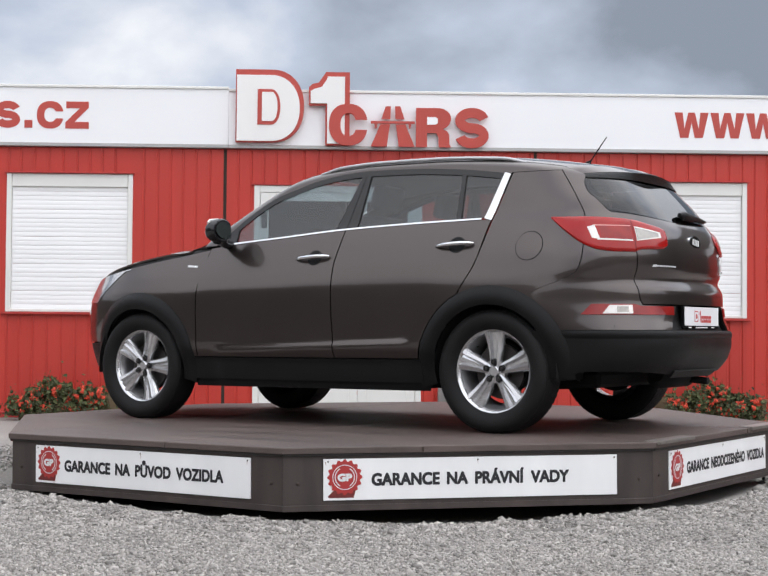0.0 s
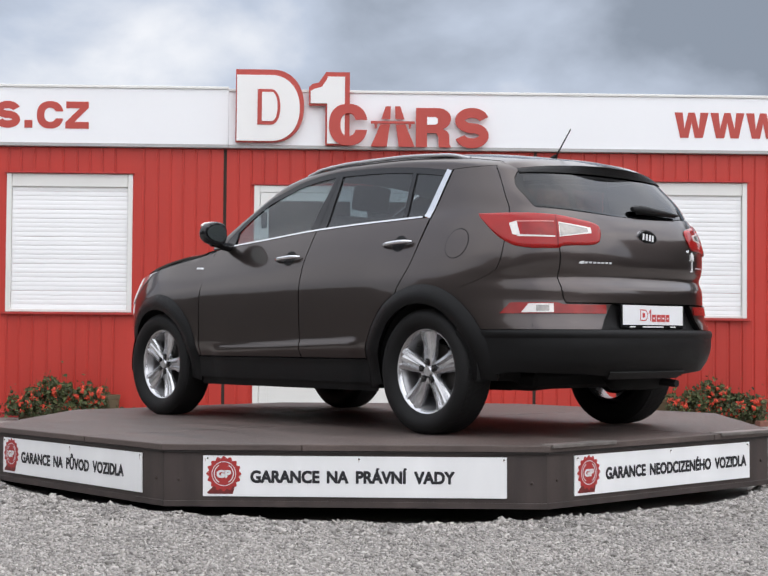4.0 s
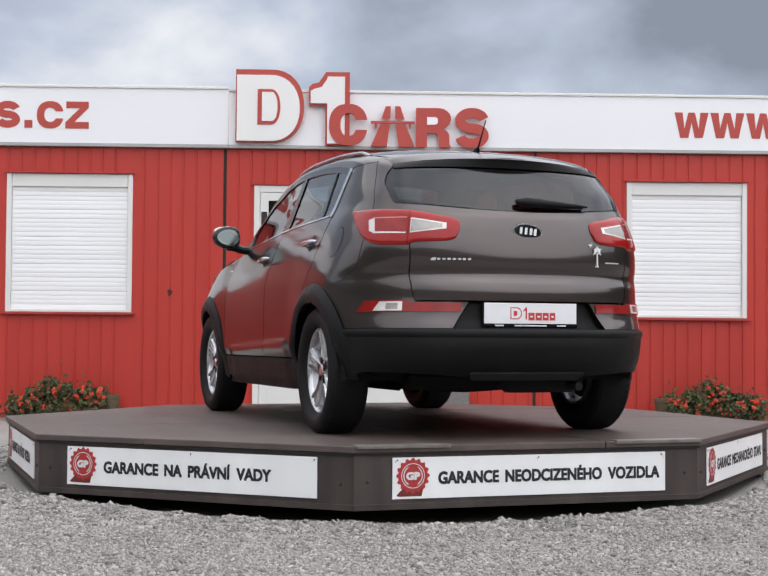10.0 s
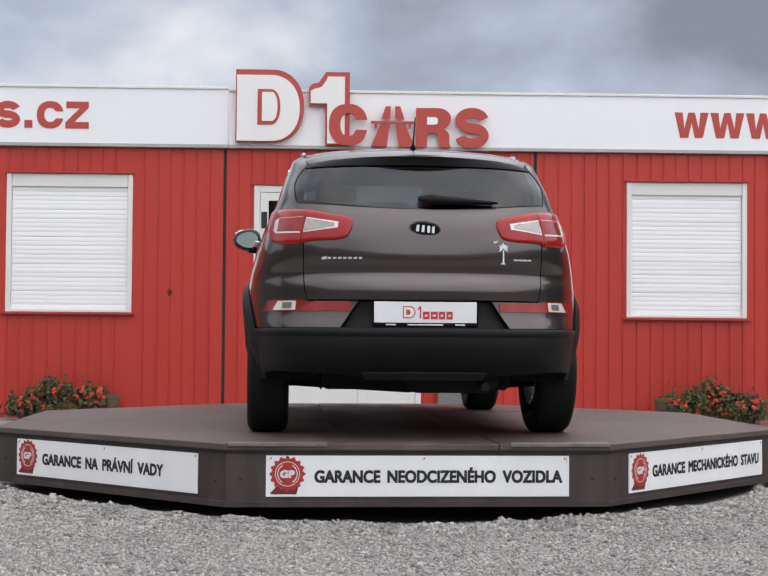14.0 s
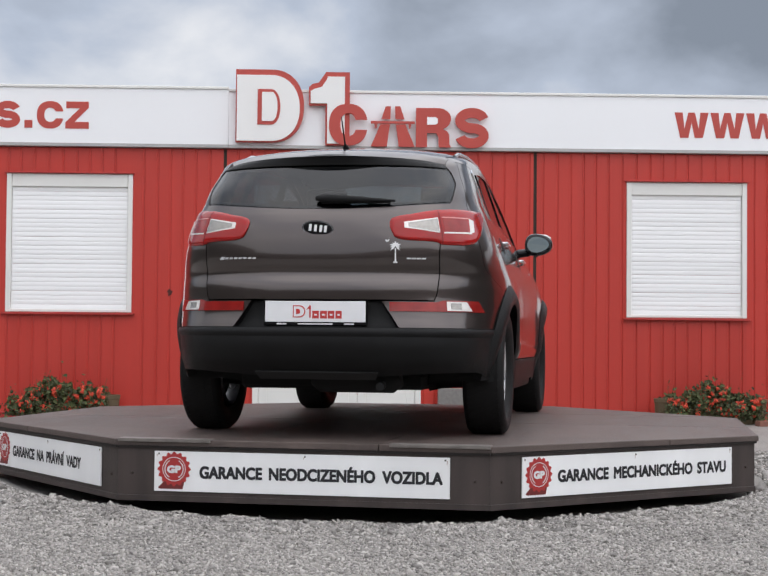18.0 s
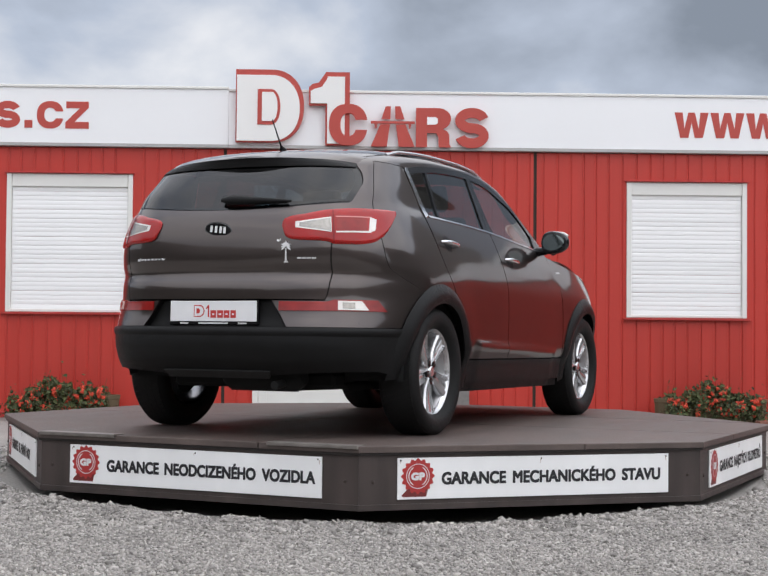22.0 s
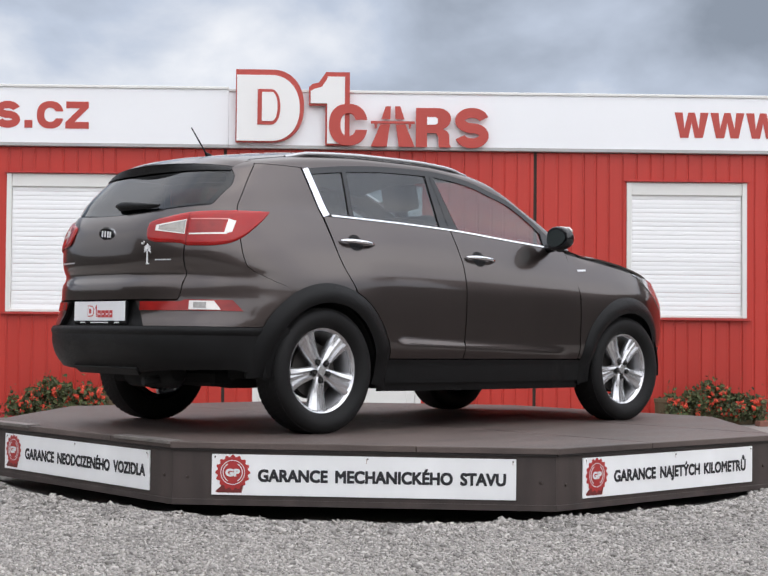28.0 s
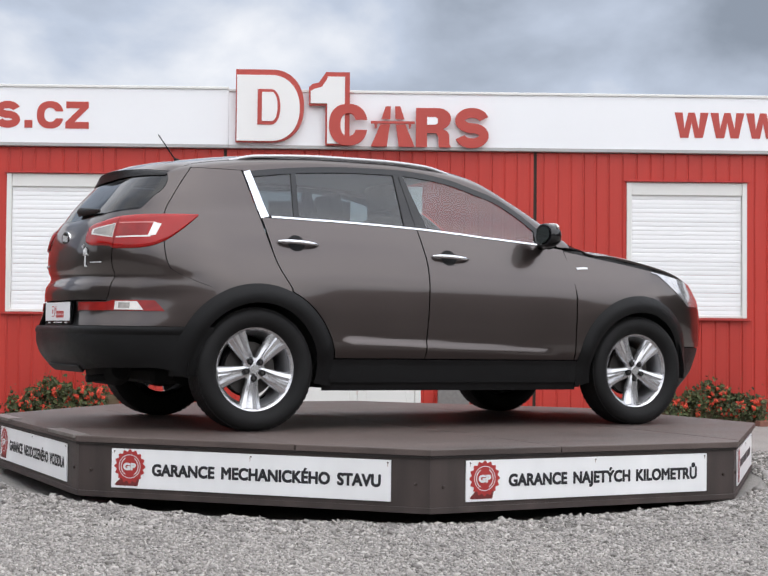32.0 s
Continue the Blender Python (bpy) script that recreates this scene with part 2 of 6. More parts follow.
def plate(points, depth, name="plate"):
    """A flat outline in x, z, with thickness from y = 0 back to y = depth."""
    n = len(points)
    vs = [(x, 0, z) for x, z in points] + [(x, depth, z) for x, z in points]
    fs = [tuple(range(n)), tuple(range(2 * n - 1, n - 1, -1))]
    fs += [(i, i + n, (i + 1) % n + n, (i + 1) % n) for i in range(n)]
    bm = bmesh.new()
    bv = [bm.verts.new(v) for v in vs]
    for f in fs:
        bm.faces.new([bv[i] for i in f])
    return bm


def tube(points, radius, seg=8, name="tube"):
    """A round bar along a polyline."""
    vs, fs = [], []
    pts = [Vector([float(q) for q in p]) for p in points]
    for i, p in enumerate(pts):
        d = (pts[min(i + 1, len(pts) - 1)] - pts[max(i - 1, 0)]).normalized()
        u = d.orthogonal().normalized() if abs(d.z) > 0.9 else d.cross(Vector((0, 0, 1))).normalized()
        v = d.cross(u)
        rr = float(radius[i] if isinstance(radius, (list, tuple)) else radius)
        for k in range(seg):
            a = 2 * math.pi * k / seg
            vs.append(p + rr * (math.cos(a) * u + math.sin(a) * v))
    for i in range(len(pts) - 1):
        for k in range(seg):
            q = (k + 1) % seg
            fs.append((i * seg + k, i * seg + q, (i + 1) * seg + q, (i + 1) * seg + k))
    fs.append(tuple(range(seg - 1, -1, -1)))
    fs.append(tuple(range((len(pts) - 1) * seg, len(pts) * seg)))
    return mesh_of(name, vs, fs, True, 50)


def text_width(body):
    """Natural width of a word in the built-in font, at size 1."""
    cu = bpy.data.curves.new("word", "FONT")
    cu.body, cu.size = body, 1.0
    ob = bpy.data.objects.new("word", cu)
    scene.collection.objects.link(ob)
    dg = bpy.context.evaluated_depsgraph_get()
    dg.update()
    w = ob.evaluated_get(dg).dimensions.x
    bpy.data.objects.remove(ob)
    bpy.data.curves.remove(cu)
    return float(w)


def text_mesh(name, body, width, height, thick=0.0006, fat=0.0, bold=0.0):
    """Built-in lettering as a mesh in x, z, its left end at 0, on the baseline, facing -y."""
    cu = bpy.data.curves.new(name, "FONT")
    cu.body, cu.size, cu.extrude, cu.offset, cu.resolution_u = body, 1.0, 0.0, fat, 4
    ob = bpy.data.objects.new(name, cu)
    scene.collection.objects.link(ob)
    dg = bpy.context.evaluated_depsgraph_get()
    dg.update()
    me = bpy.data.meshes.new_from_object(ob.evaluated_get(dg))
    bpy.data.objects.remove(ob)
    bpy.data.curves.remove(cu)
    co = np.array([v.co for v in me.vertices])
    x0, x1 = co[:, 0].min(), co[:, 0].max()
    cap = 0.729
    for v in me.vertices:
        v.co = ((v.co.x - x0) / (x1 - x0) * width, -thick, v.co.y / cap * height)
    me.materials.clear()
    if bold:
        # heavier strokes: the outline laid round itself
        base = np.array([v.co for v in me.vertices])
        polys = [tuple(p.vertices) for p in me.polygons]
        vs, fs = [], []
        for k in range(13):
            a = math.tau * k / 12
            q = 1 / max(abs(math.cos(a)), abs(math.sin(a))) if k % 3 else 1
            d = np.array([bold * q * math.cos(a), -0.00003 * k, bold * q * math.sin(a)]) if k < 12 else np.array([0, -0.0004, 0])
            fs += [tuple(i + len(vs) for i in p) for p in polys]
            vs += (base + d).tolist()
        me = mesh_of(name, vs, fs)
    me.update()
    return me
# ---- ground ----
def ground_z(x, y):
    r = math.hypot(x, y)
    side = min(1.0, max(0.0, (abs(x) - 0.55) / 0.9))
    ring = math.exp(-((r - 2.75) / 0.45) ** 2)
    z = 0.030 * side * ring
    if r < 8:
        z += 0.010 * noise.noise(Vector((x * 1.7, y * 1.7, 3.0))) * min(1, max(0, (r - 2.2)))
        if 2.35 < r < 3.3:
            near = 1 - abs(r - 2.75) / 0.55
            z += 0.034 * max(0, near) * noise.noise(Vector((x * 5.0, y * 5.0, 9.0))) + 0.014 * max(0, near) * noise.noise(Vector((x * 13.0, y * 13.0, 2.0)))
    if r < 2.5:
        z -= 0.05 * min(1, (2.5 - r) / 0.35)
    return z


def ground_sheet():
    def axis(lo, hi, a, b, step):
        near = list(np.arange(lo, hi + step / 2, step))
        return [-2500, -400, -80, -20, -9] + ([v for v in (a,) if v < lo and v > -9]) + near + ([v for v in (b,) if v > hi and v < 9]) + [9, 20, 80, 400, 2500]
    xs = axis(-4.6, 4.6, -6, 6, 0.06)
    ys = axis(-5.2, 5.4, -7, 7, 0.06)
    vs = [(x, y, ground_z(x, y)) for y in ys for x in xs]
    n = len(xs)
    fs = [(j * n + i, j * n + i + 1, (j + 1) * n + i + 1, (j + 1) * n + i) for j in range(len(ys) - 1) for i in range(n - 1)]
    ob = obj("ground", mesh_of("ground", vs, fs, True, 180), M["gravel"])
    return tagged(ob, "grey crushed gravel yard in front of the sales cabins", "ground", kind="structure")


def gravel_stones(count=105000):
    """Crushed angular stones: uneven eight-cornered lumps, tilted at random."""
    rng = np.random.default_rng(4)
    cube = np.array([(x, y, z) for x in (-1, 1) for y in (-1, 1) for z in (-1, 1)]) * 0.62
    fa = np.array([(0, 1, 3), (0, 3, 2), (4, 6, 7), (4, 7, 5), (0, 4, 5), (0, 5, 1), (2, 3, 7), (2, 7, 6), (0, 2, 6), (0, 6, 4), (1, 5, 7), (1, 7, 3)])
    n = count * 4
    x, y = rng.uniform(-4.6, 4.6, n), rng.uniform(-4.9, 1.9, n)
    r = np.hypot(x, y)
    # thins out towards the edge of the yard's worn middle
    out = np.maximum(np.maximum((np.abs(x) - 0.27 * (y + 9.43) - 0.2) / 1.3, (-4.2 - y) / 1.0), (y - 1.2) / 0.7)
    keep = (r > 2.42) & (rng.random(n) > np.clip(out, 0, 1) ** 0.6) & ((y < -1.4) | (rng.random(n) < 0.45))
    pick = np.flatnonzero(keep)[:count]
    x, y, r = x[pick], y[pick], r[pick]
    n = len(x)
    s = rng.uniform(0.0030, 0.0082, n) * np.where(y < -1.4, 1.0, 1.5) * np.where(rng.random(n) < 0.035, 1.9, 1.0)
    s *= np.where((r < 2.9) & (rng.random(n) < 0.25), 1.5, 1.0)
    sc = np.stack([rng.uniform(0.8, 1.6, n), rng.uniform(0.8, 1.3, n), rng.uniform(0.4, 0.9, n)], 1) * s[:, None]
    p = (cube[None] + rng.uniform(-0.42, 0.42, (n, 8, 3))) * sc[:, None]
    for i, j, spread in ((1, 2, 0.7), (0, 2, 0.6), (0, 1, 3.14)):
        a = rng.uniform(-spread, spread, n)[:, None]
        u, v = p[..., i].copy(), p[..., j].copy()
        p[..., i], p[..., j] = np.cos(a) * u - np.sin(a) * v, np.sin(a) * u + np.cos(a) * v
    p[..., 0] += x[:, None]
    p[..., 1] += y[:, None]
    p[..., 2] += (np.array([ground_z(q, w) for q, w in zip(x.tolist(), y.tolist())]) + s * 0.22)[:, None]
    vs = p.reshape(-1, 3)
    fs = (fa[None] + 8 * np.arange(n)[:, None, None]).reshape(-1, 3)
    me = bpy.data.meshes.new("gravel_stones")
    me.vertices.add(len(vs))
    me.vertices.foreach_set("co", vs.ravel())
    me.loops.add(fs.size)
    me.loops.foreach_set("vertex_index", fs.ravel())
    me.polygons.add(len(fs))
    me.polygons.foreach_set("loop_start", np.arange(0, fs.size, 3))
    me.update(calc_edges=True)
    ob = obj("gravel_stones", me, M["stone"])
    return tagged(ob, "loose grey crushed stones lying over the yard", "gravel", kind="stuff")


ground_sheet()
gravel_stones()


# ---- clouds far behind the cabins ----
def cloud_backdrop():
    m = bpy.data.materials.new("drifting_grey_clouds")
    m.use_nodes = True
    n, l = m.node_tree.nodes, m.node_tree.links
    n.clear()
    o = n.new("ShaderNodeOutputMaterial")
    em = n.new("ShaderNodeEmission")
    co = n.new("ShaderNodeTexCoord")
    mp = n.new("ShaderNodeMapping")
    mp.inputs["Location"].default_value = (0.35, 0.0, 0.6)
    mp.inputs["Scale"].default_value = (1 / 88, 1 / 88, 1 / 58)
    a = n.new("ShaderNodeTexNoise")
    a.inputs["Scale"].default_value, a.inputs["Detail"].default_value, a.inputs["Roughness"].default_value = 1.0, 7, 0.50
    a.inputs["Distortion"].default_value = 0.15
    ramp = n.new("ShaderNodeValToRGB")
    e = ramp.color_ramp.elements
    e[0].position, e[0].color = 0.20, (0.28, 0.325, 0.40, 1)
    e[1].position, e[1].color = 0.72, (0.92, 0.94, 0.99, 1)
    mid = e.new(0.50)
    mid.color = (0.55, 0.62, 0.75, 1)
    l.new(co.outputs["Object"], mp.inputs["Vector"])
    l.new(mp.outputs["Vector"], a.inputs["Vector"])
    sep = n.new("ShaderNodeSeparateXYZ")
    l.new(co.outputs["Object"], sep.inputs[0])
    off = n.new("ShaderNodeMath")
    off.operation, off.inputs[1].default_value = "ADD", 105.0
    l.new(sep.outputs["X"], off.inputs[0])
    far = n.new("ShaderNodeMath")
    far.operation = "ABSOLUTE"
    l.new(off.outputs[0], far.inputs[0])
    gx = n.new("ShaderNodeMath")
    gx.operation, gx.inputs[1].default_value = "MULTIPLY_ADD", -0.0015
    l.new(far.outputs[0], gx.inputs[0])
    l.new(a.outputs["Fac"], gx.inputs[2])
    gz = n.new("ShaderNodeMath")
    gz.operation, gz.inputs[1].default_value = "MULTIPLY_ADD", -0.0026
    l.new(sep.outputs["Z"], gz.inputs[0])
    l.new(gx.outputs[0], gz.inputs[2])
    ga = n.new("ShaderNodeMath")
    ga.operation, ga.inputs[1].default_value = "ADD", 0.480
    l.new(gz.outputs[0], ga.inputs[0])
    l.new(ga.outputs[0], ramp.inputs["Fac"])
    l.new(ramp.outputs["Color"], em.inputs["Color"])
    l.new(em.outputs[0], o.inputs["Surface"])
    r, vs, fs, k = 600, [], [], 48
    for i in range(k + 1):
        t = math.pi / 2 + radians(50 - 100 * i / k)
        vs += [(r * math.cos(t), r * math.sin(t), -2), (r * math.cos(t), r * math.sin(t), 230)]
    fs = [(2 * i, 2 * i + 2, 2 * i + 3, 2 * i + 1) for i in range(k)]
    ob = obj("cloud_backdrop", mesh_of("cloud_backdrop", vs, fs, True, 180), m)
    return tagged(ob, "bank of pale and dark grey rain clouds drifting slowly", "clouds", kind="structure")


clouds = cloud_backdrop()


def unseen_yard_wall():
    """A plain dark wall behind and beside the camera, added unseen to darken reflections."""
    bm = bmesh.new()
    box_into(bm, -20.4, 20.4, -26.4, -26, -0.1, 5.6)
    box_into(bm, -20.4, -20, -26, 1, -0.1, 7.6)
    box_into(bm, -20.4, -20, 1, 12, -0.1, 4.0)
    box_into(bm, -20, -9, 11.6, 12, -0.1, 4.0)
    box_into(bm, 20, 20.4, -26, -1, -0.1, 4.6)
    box_into(bm, 20, 20.4, -1, 12, -0.1, 8.4)
    box_into(bm, 11, 20, 11.6, 12, -0.1, 8.4)
    ob = obj("wall_south", bm_mesh("wall_south", bm), M["unseen_wall"])
    return tagged(ob, "plain dark wall added out of view to darken reflections", "wall", kind="structure")


unseen_yard_wall()
# ---- turntable ----
APOTHEM = 2.288
DECK_Z = 0.345


def face_frame(deg, out):
    """A pose on the side of the octagon whose outward way is deg: x to the right as seen from outside, -y outward."""
    a = radians(deg)
    right = Vector((-math.sin(a), math.cos(a), 0))
    back = Vector((-math.cos(a), -math.sin(a), 0))
    m = Matrix((right, back, Vector((0, 0, 1)))).transposed().to_4x4()
    m.translation = Vector((math.cos(a) * out, math.sin(a) * out, 0))
    return m


def octagon(apothem):
    r = apothem / math.cos(radians(22.5))
    return [(r * math.cos(radians(22.5 + 45 * i)), r * math.sin(radians(22.5 + 45 * i))) for i in range(8)]


def clip_poly(poly, axis, bound, keep_less):
    out = []
    for i, p in enumerate(poly):
        q = poly[(i + 1) % len(poly)]
        ip, iq = (p[axis] < bound) == keep_less, (q[axis] < bound) == keep_less
        if ip:
            out.append(p)
        if ip != iq:
            t = (bound - p[axis]) / (q[axis] - p[axis])
            out.append((p[0] + t * (q[0] - p[0]), p[1] + t * (q[1] - p[1])))
    return out


def slab(poly, z0, z1, bevel=0.0):
    bm = bmesh.new()
    lo = [bm.verts.new((x, y, z0)) for x, y in poly]
    hi = [bm.verts.new((x, y, z1)) for x, y in poly]
    n = len(poly)
    top = bm.faces.new(hi)
    bm.faces.new(lo[::-1])
    for i in range(n):
        bm.faces.new((lo[i], lo[(i + 1) % n], hi[(i + 1) % n], hi[i]))
    if bevel:
        bmesh.ops.bevel(bm, geom=list(top.edges), offset=bevel, segments=1, affect="EDGES")
    return bm


def build_sign(parent, deg, words, start, end, faint=False):
    base = face_frame(deg, APOTHEM + 0.006)
    board = part("sign", box(-0.752, 0.752, -0.004, 0.004, 0.086, 0.287, 0.001), M["sign"], parent,
                 "white sheet sign screwed to the skirt, black capitals beside a red seal", base)
    x0 = -0.752
    cx, cz = x0 + 0.105, 0.198
    # seal: scalloped rosette over two ribbon tails
    ros = [((0.082 + 0.006 * math.cos(16 * t)) * math.cos(t) + cx, (0.082 + 0.006 * math.cos(16 * t)) * math.sin(t) + cz) for t in np.linspace(0, 2 * math.pi, 128, endpoint=False)]
    tail = [(cx - 0.04, cz - 0.05), (cx + 0.055, cz - 0.06), (cx + 0.045, 0.098), (cx - 0.075, 0.098), (cx - 0.085, 0.104)]
    part("ribbon_tail", plate(tail, 0.0008), M["seal_dark"], board, "dark red printed ribbon tails", pose(0, -0.0052, 0))
    part("seal", plate(ros, 0.0008), M["seal"], board, "red scalloped wax-seal print", pose(0, -0.0066, 0))
    for ra, rb in ((0.0575, 0.061),):
        vs, fs = [], []
        for i in range(64):
            t = 2 * math.pi * i / 64
            vs += [(cx + ra * math.cos(t), 0, cz + ra * math.sin(t)), (cx + rb * math.cos(t), 0, cz + rb * math.sin(t))]
        fs = [(2 * i, 2 * i + 1, (2 * i + 3) % 128, (2 * i + 2) % 128) for i in range(64)]
        part("seal_ring", mesh_of("seal_ring", vs, fs), M["sticker"], board, "", pose(0, -0.0076, 0))
    for lo, hi in ((-60, 60), (120, 240)):
        ts = np.linspace(radians(lo), radians(hi), 18)
        ar = [(cx + 0.050 * math.cos(t), cz + 0.050 * math.sin(t)) for t in ts] + [(cx + 0.0455 * math.cos(t), cz + 0.0455 * math.sin(t)) for t in ts[::-1]]
        part("seal_band", plate(ar, 0.0006), M["sticker"], board, "", pose(0, -0.0076, 0))
    part("seal_letters", text_mesh("seal_letters", "GP", 0.066, 0.034, bold=0.0032), M["sticker"], board, "", pose(cx - 0.033, -0.0078, cz - 0.017))
    if words:
        width = (end - start) * 1.504
        split = words.split(" ")
        wide = [text_width(q) for q in split]
        unit = width / (sum(wide) + 0.58 * (len(wide) - 1))
        at = x0 + start * 1.504
        for q, w in zip(split, wide):
            part("word", text_mesh("word", q, w * unit, 0.059, bold=0.0034), M["black_ink"], board, "", pose(at, -0.0046, 0.157))
            at += (w + 0.58) * unit
    else:
        for a, b in ((0.16, 0.33), (0.36, 0.60), (0.63, 0.86)):
            part("lettering_bar", box(x0 + a * 1.504, x0 + b * 1.504, -0.0052, -0.004, 0.17, 0.215), M["black_ink"], board)
    for sx in (-0.735, 0.02, 0.735):
        vs, fs = lathe([(0.0, -0.0065), (0.0035, -0.006), (0.0045, -0.004)], 10)
        part("screw", mesh_of("screw", vs, fs, True), M["screw"], board, "", pose(sx + random.uniform(-0.01, 0.01), 0, 0.274))
        ln = random.uniform(0.008, 0.022)
        part("rust_drip", plate([(-0.002, 0), (0.002, 0), (0.0010, -ln), (-0.0006, -ln)], 0.0004), M["rust"], board, "", pose(sx + random.uniform(-0.006, 0.006), -0.0046, 0.272))
    return board


def build_platform():
    top = empty("turntable", "brown octagonal car turntable with white warranty signs on its skirt", "turntable")
    o = octagon(APOTHEM + 0.022)
    cuts = [-9, -1.45, -0.2, 1.05, 9]
    for i in range(4):
        p = clip_poly(clip_poly(o, 0, cuts[i] + 0.0035, False), 0, cuts[i + 1] - 0.0035, True)
        for lo, hi in ((-9, 0.35 if i % 2 else -0.4), (0.35 if i % 2 else -0.4, 9)):
            q = clip_poly(clip_poly(p, 1, lo + 0.0035, False), 1, hi - 0.0035, True)
            if len(q) > 2:
                part("deck_board", slab(q, DECK_Z - 0.03, DECK_Z + random.uniform(-0.0015, 0.0015), 0.003), M["deck"], top)
    half = (APOTHEM + 0.004) * math.tan(radians(22.5))
    for k in range(8):
        f = face_frame(45 * k, APOTHEM)
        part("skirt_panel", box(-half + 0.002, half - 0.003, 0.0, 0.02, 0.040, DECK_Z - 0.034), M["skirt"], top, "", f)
        # near-black board: the shadow gap below the deck's overhang, put into colour
        part("edge_board", box(-half, half, -0.014, 0.0, DECK_Z - 0.044, DECK_Z - 0.031, 0.003), M["edge_shade"], top, "", f)
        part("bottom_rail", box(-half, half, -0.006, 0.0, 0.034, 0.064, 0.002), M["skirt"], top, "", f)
        for sgn in (-1, 1):
            vs, fs = lathe([(0.0, -0.009), (0.007, -0.007), (0.009, 0.0)], 10)
            part("bolt", mesh_of("bolt", vs, fs, True), M["screw"], top, "", f @ pose(sgn * (half - 0.075), 0.0, 0.165 + random.uniform(-0.01, 0.01)))
    # worn metal strips on the rear lip where cars drive up
    f = face_frame(180, APOTHEM)
    for a, b in ((-half + 0.01, -0.455), (0.455, half + 0.005)):
        part("edge_strip", box(a, b, -0.036, 0.05, DECK_Z - 0.012, DECK_Z + 0.006, 0.002), M["strip"], top, "worn pale metal lip strip", f)
    part("under_frame", slab(octagon(2.05), 0.03, DECK_Z - 0.04), M["shadow_black"], top)
    vs, fs = lathe([(0.0, -0.06), (0.55, -0.06), (0.55, 0.05), (0.0, 0.05)], 32, "z")
    part("pivot", mesh_of("pivot", vs, fs), M["shadow_black"], top)
    build_sign(top, 90, "GARANCE NA P\u016eVOD VOZIDLA", 0.15, 0.885)
    build_sign(top, 135, "GARANCE NA PR\u00c1VN\u00cd VADY", 0.16, 0.828)
    build_sign(top, 180, "GARANCE NEODCIZEN\u00c9HO VOZIDLA", 0.16, 0.975)
    build_sign(top, 225, "GARANCE MECHANICK\u00c9HO STAVU", 0.155, 0.965)
    build_sign(top, 270, "GARANCE NAJET\u00ddCH KILOMETR\u016e", 0.165, 0.952)
    build_sign(top, 315, "", 0, 0)
    return top


turntable = build_platform()
# ---- sales cabins ----
WALL = pose(0, 5.36, 0, 0, 0, 1.57)
WALL_TOP = 2.76
OPEN = {"left": (-3.853, -2.574, 1.075, 2.49), "door": (-1.335, 0.39, 0.14, 2.392), "right": (2.503, 3.752, 1.068, 2.468)}


def rib_profile(x0, x1, pitch=0.137):
    """Trapezoid sheet seen from above: x and depth pairs from x0 to x1."""
    pts = [(x0, 0.0)]
    k = math.floor(x0 / pitch) + 1
    while k * pitch < x1 - 0.03:
        c = k * pitch + 0.011 * math.sin(k * 7.3)
        if c - 0.014 > x0 + 0.004:
            pts += [(c - 0.018, 0.0), (c - 0.011, 0.007), (c + 0.003, 0.0085), (c + 0.009, 0.0)]
        k += 1
    pts.append((x1, 0.0))
    return pts


def sheet(x0, x1, z0, z1):
    p = rib_profile(x0, x1)
    n = len(p)
    vs = [(x, y, z0) for x, y in p] + [(x, y, z1) for x, y in p] + [(x, 0.05, z0) for x, _ in p] + [(x, 0.05, z1) for x, _ in p]
    fs = []
    for i in range(n - 1):
        fs += [(i, i + 1, n + i + 1, n + i), (3 * n + i, 3 * n + i + 1, 2 * n + i + 1, 2 * n + i), (n + i, n + i + 1, 3 * n + i + 1, 3 * n + i), (2 * n + i, 2 * n + i + 1, i + 1, i)]
    fs += [(0, n, 3 * n, 2 * n), (n - 1, 3 * n - 1, 4 * n - 1, 2 * n - 1)]
    return mesh_of("wall_sheet", vs, fs)


def wall_module(x0, x1, opening, label):
    w = empty("cabin", label, "cabin", WALL, "row of sales cabins")
    a, b, lo, hi = opening if opening else (None,) * 4
    spans = [(x0, x1, 0.06, WALL_TOP)] if not opening else [(x0, a, 0.06, WALL_TOP), (b, x1, 0.06, WALL_TOP), (a, b, hi, WALL_TOP)] + ([(a, b, 0.06, lo)] if lo > 0.2 else [])
    for s in spans:
        part("wall_sheet", sheet(*s), M["wall_red"], w)
    part("base_rail", box(x0, x1, -0.006, 0.05, 0.0, 0.06, 0.003), M["trim_red"], w)
    part("side_wall", box(x0, x0 + 0.05, 0.05, 2.9, 0.0, WALL_TOP), M["wall_red"], w)
    part("side_wall", box(x1 - 0.05, x1, 0.05, 2.9, 0.0, WALL_TOP), M["wall_red"], w)
    part("back_wall", box(x0 + 0.05, x1 - 0.05, 2.84, 2.9, 0.0, WALL_TOP), M["wall_red"], w)
    part("roof", box(x0, x1, 0.05, 2.95, WALL_TOP, WALL_TOP + 0.08), M["flashing"], w)
    part("cabin_floor", box(x0 + 0.05, x1 - 0.05, 0.05, 2.84, 0.0, 0.12), M["concrete"], w)
    return w


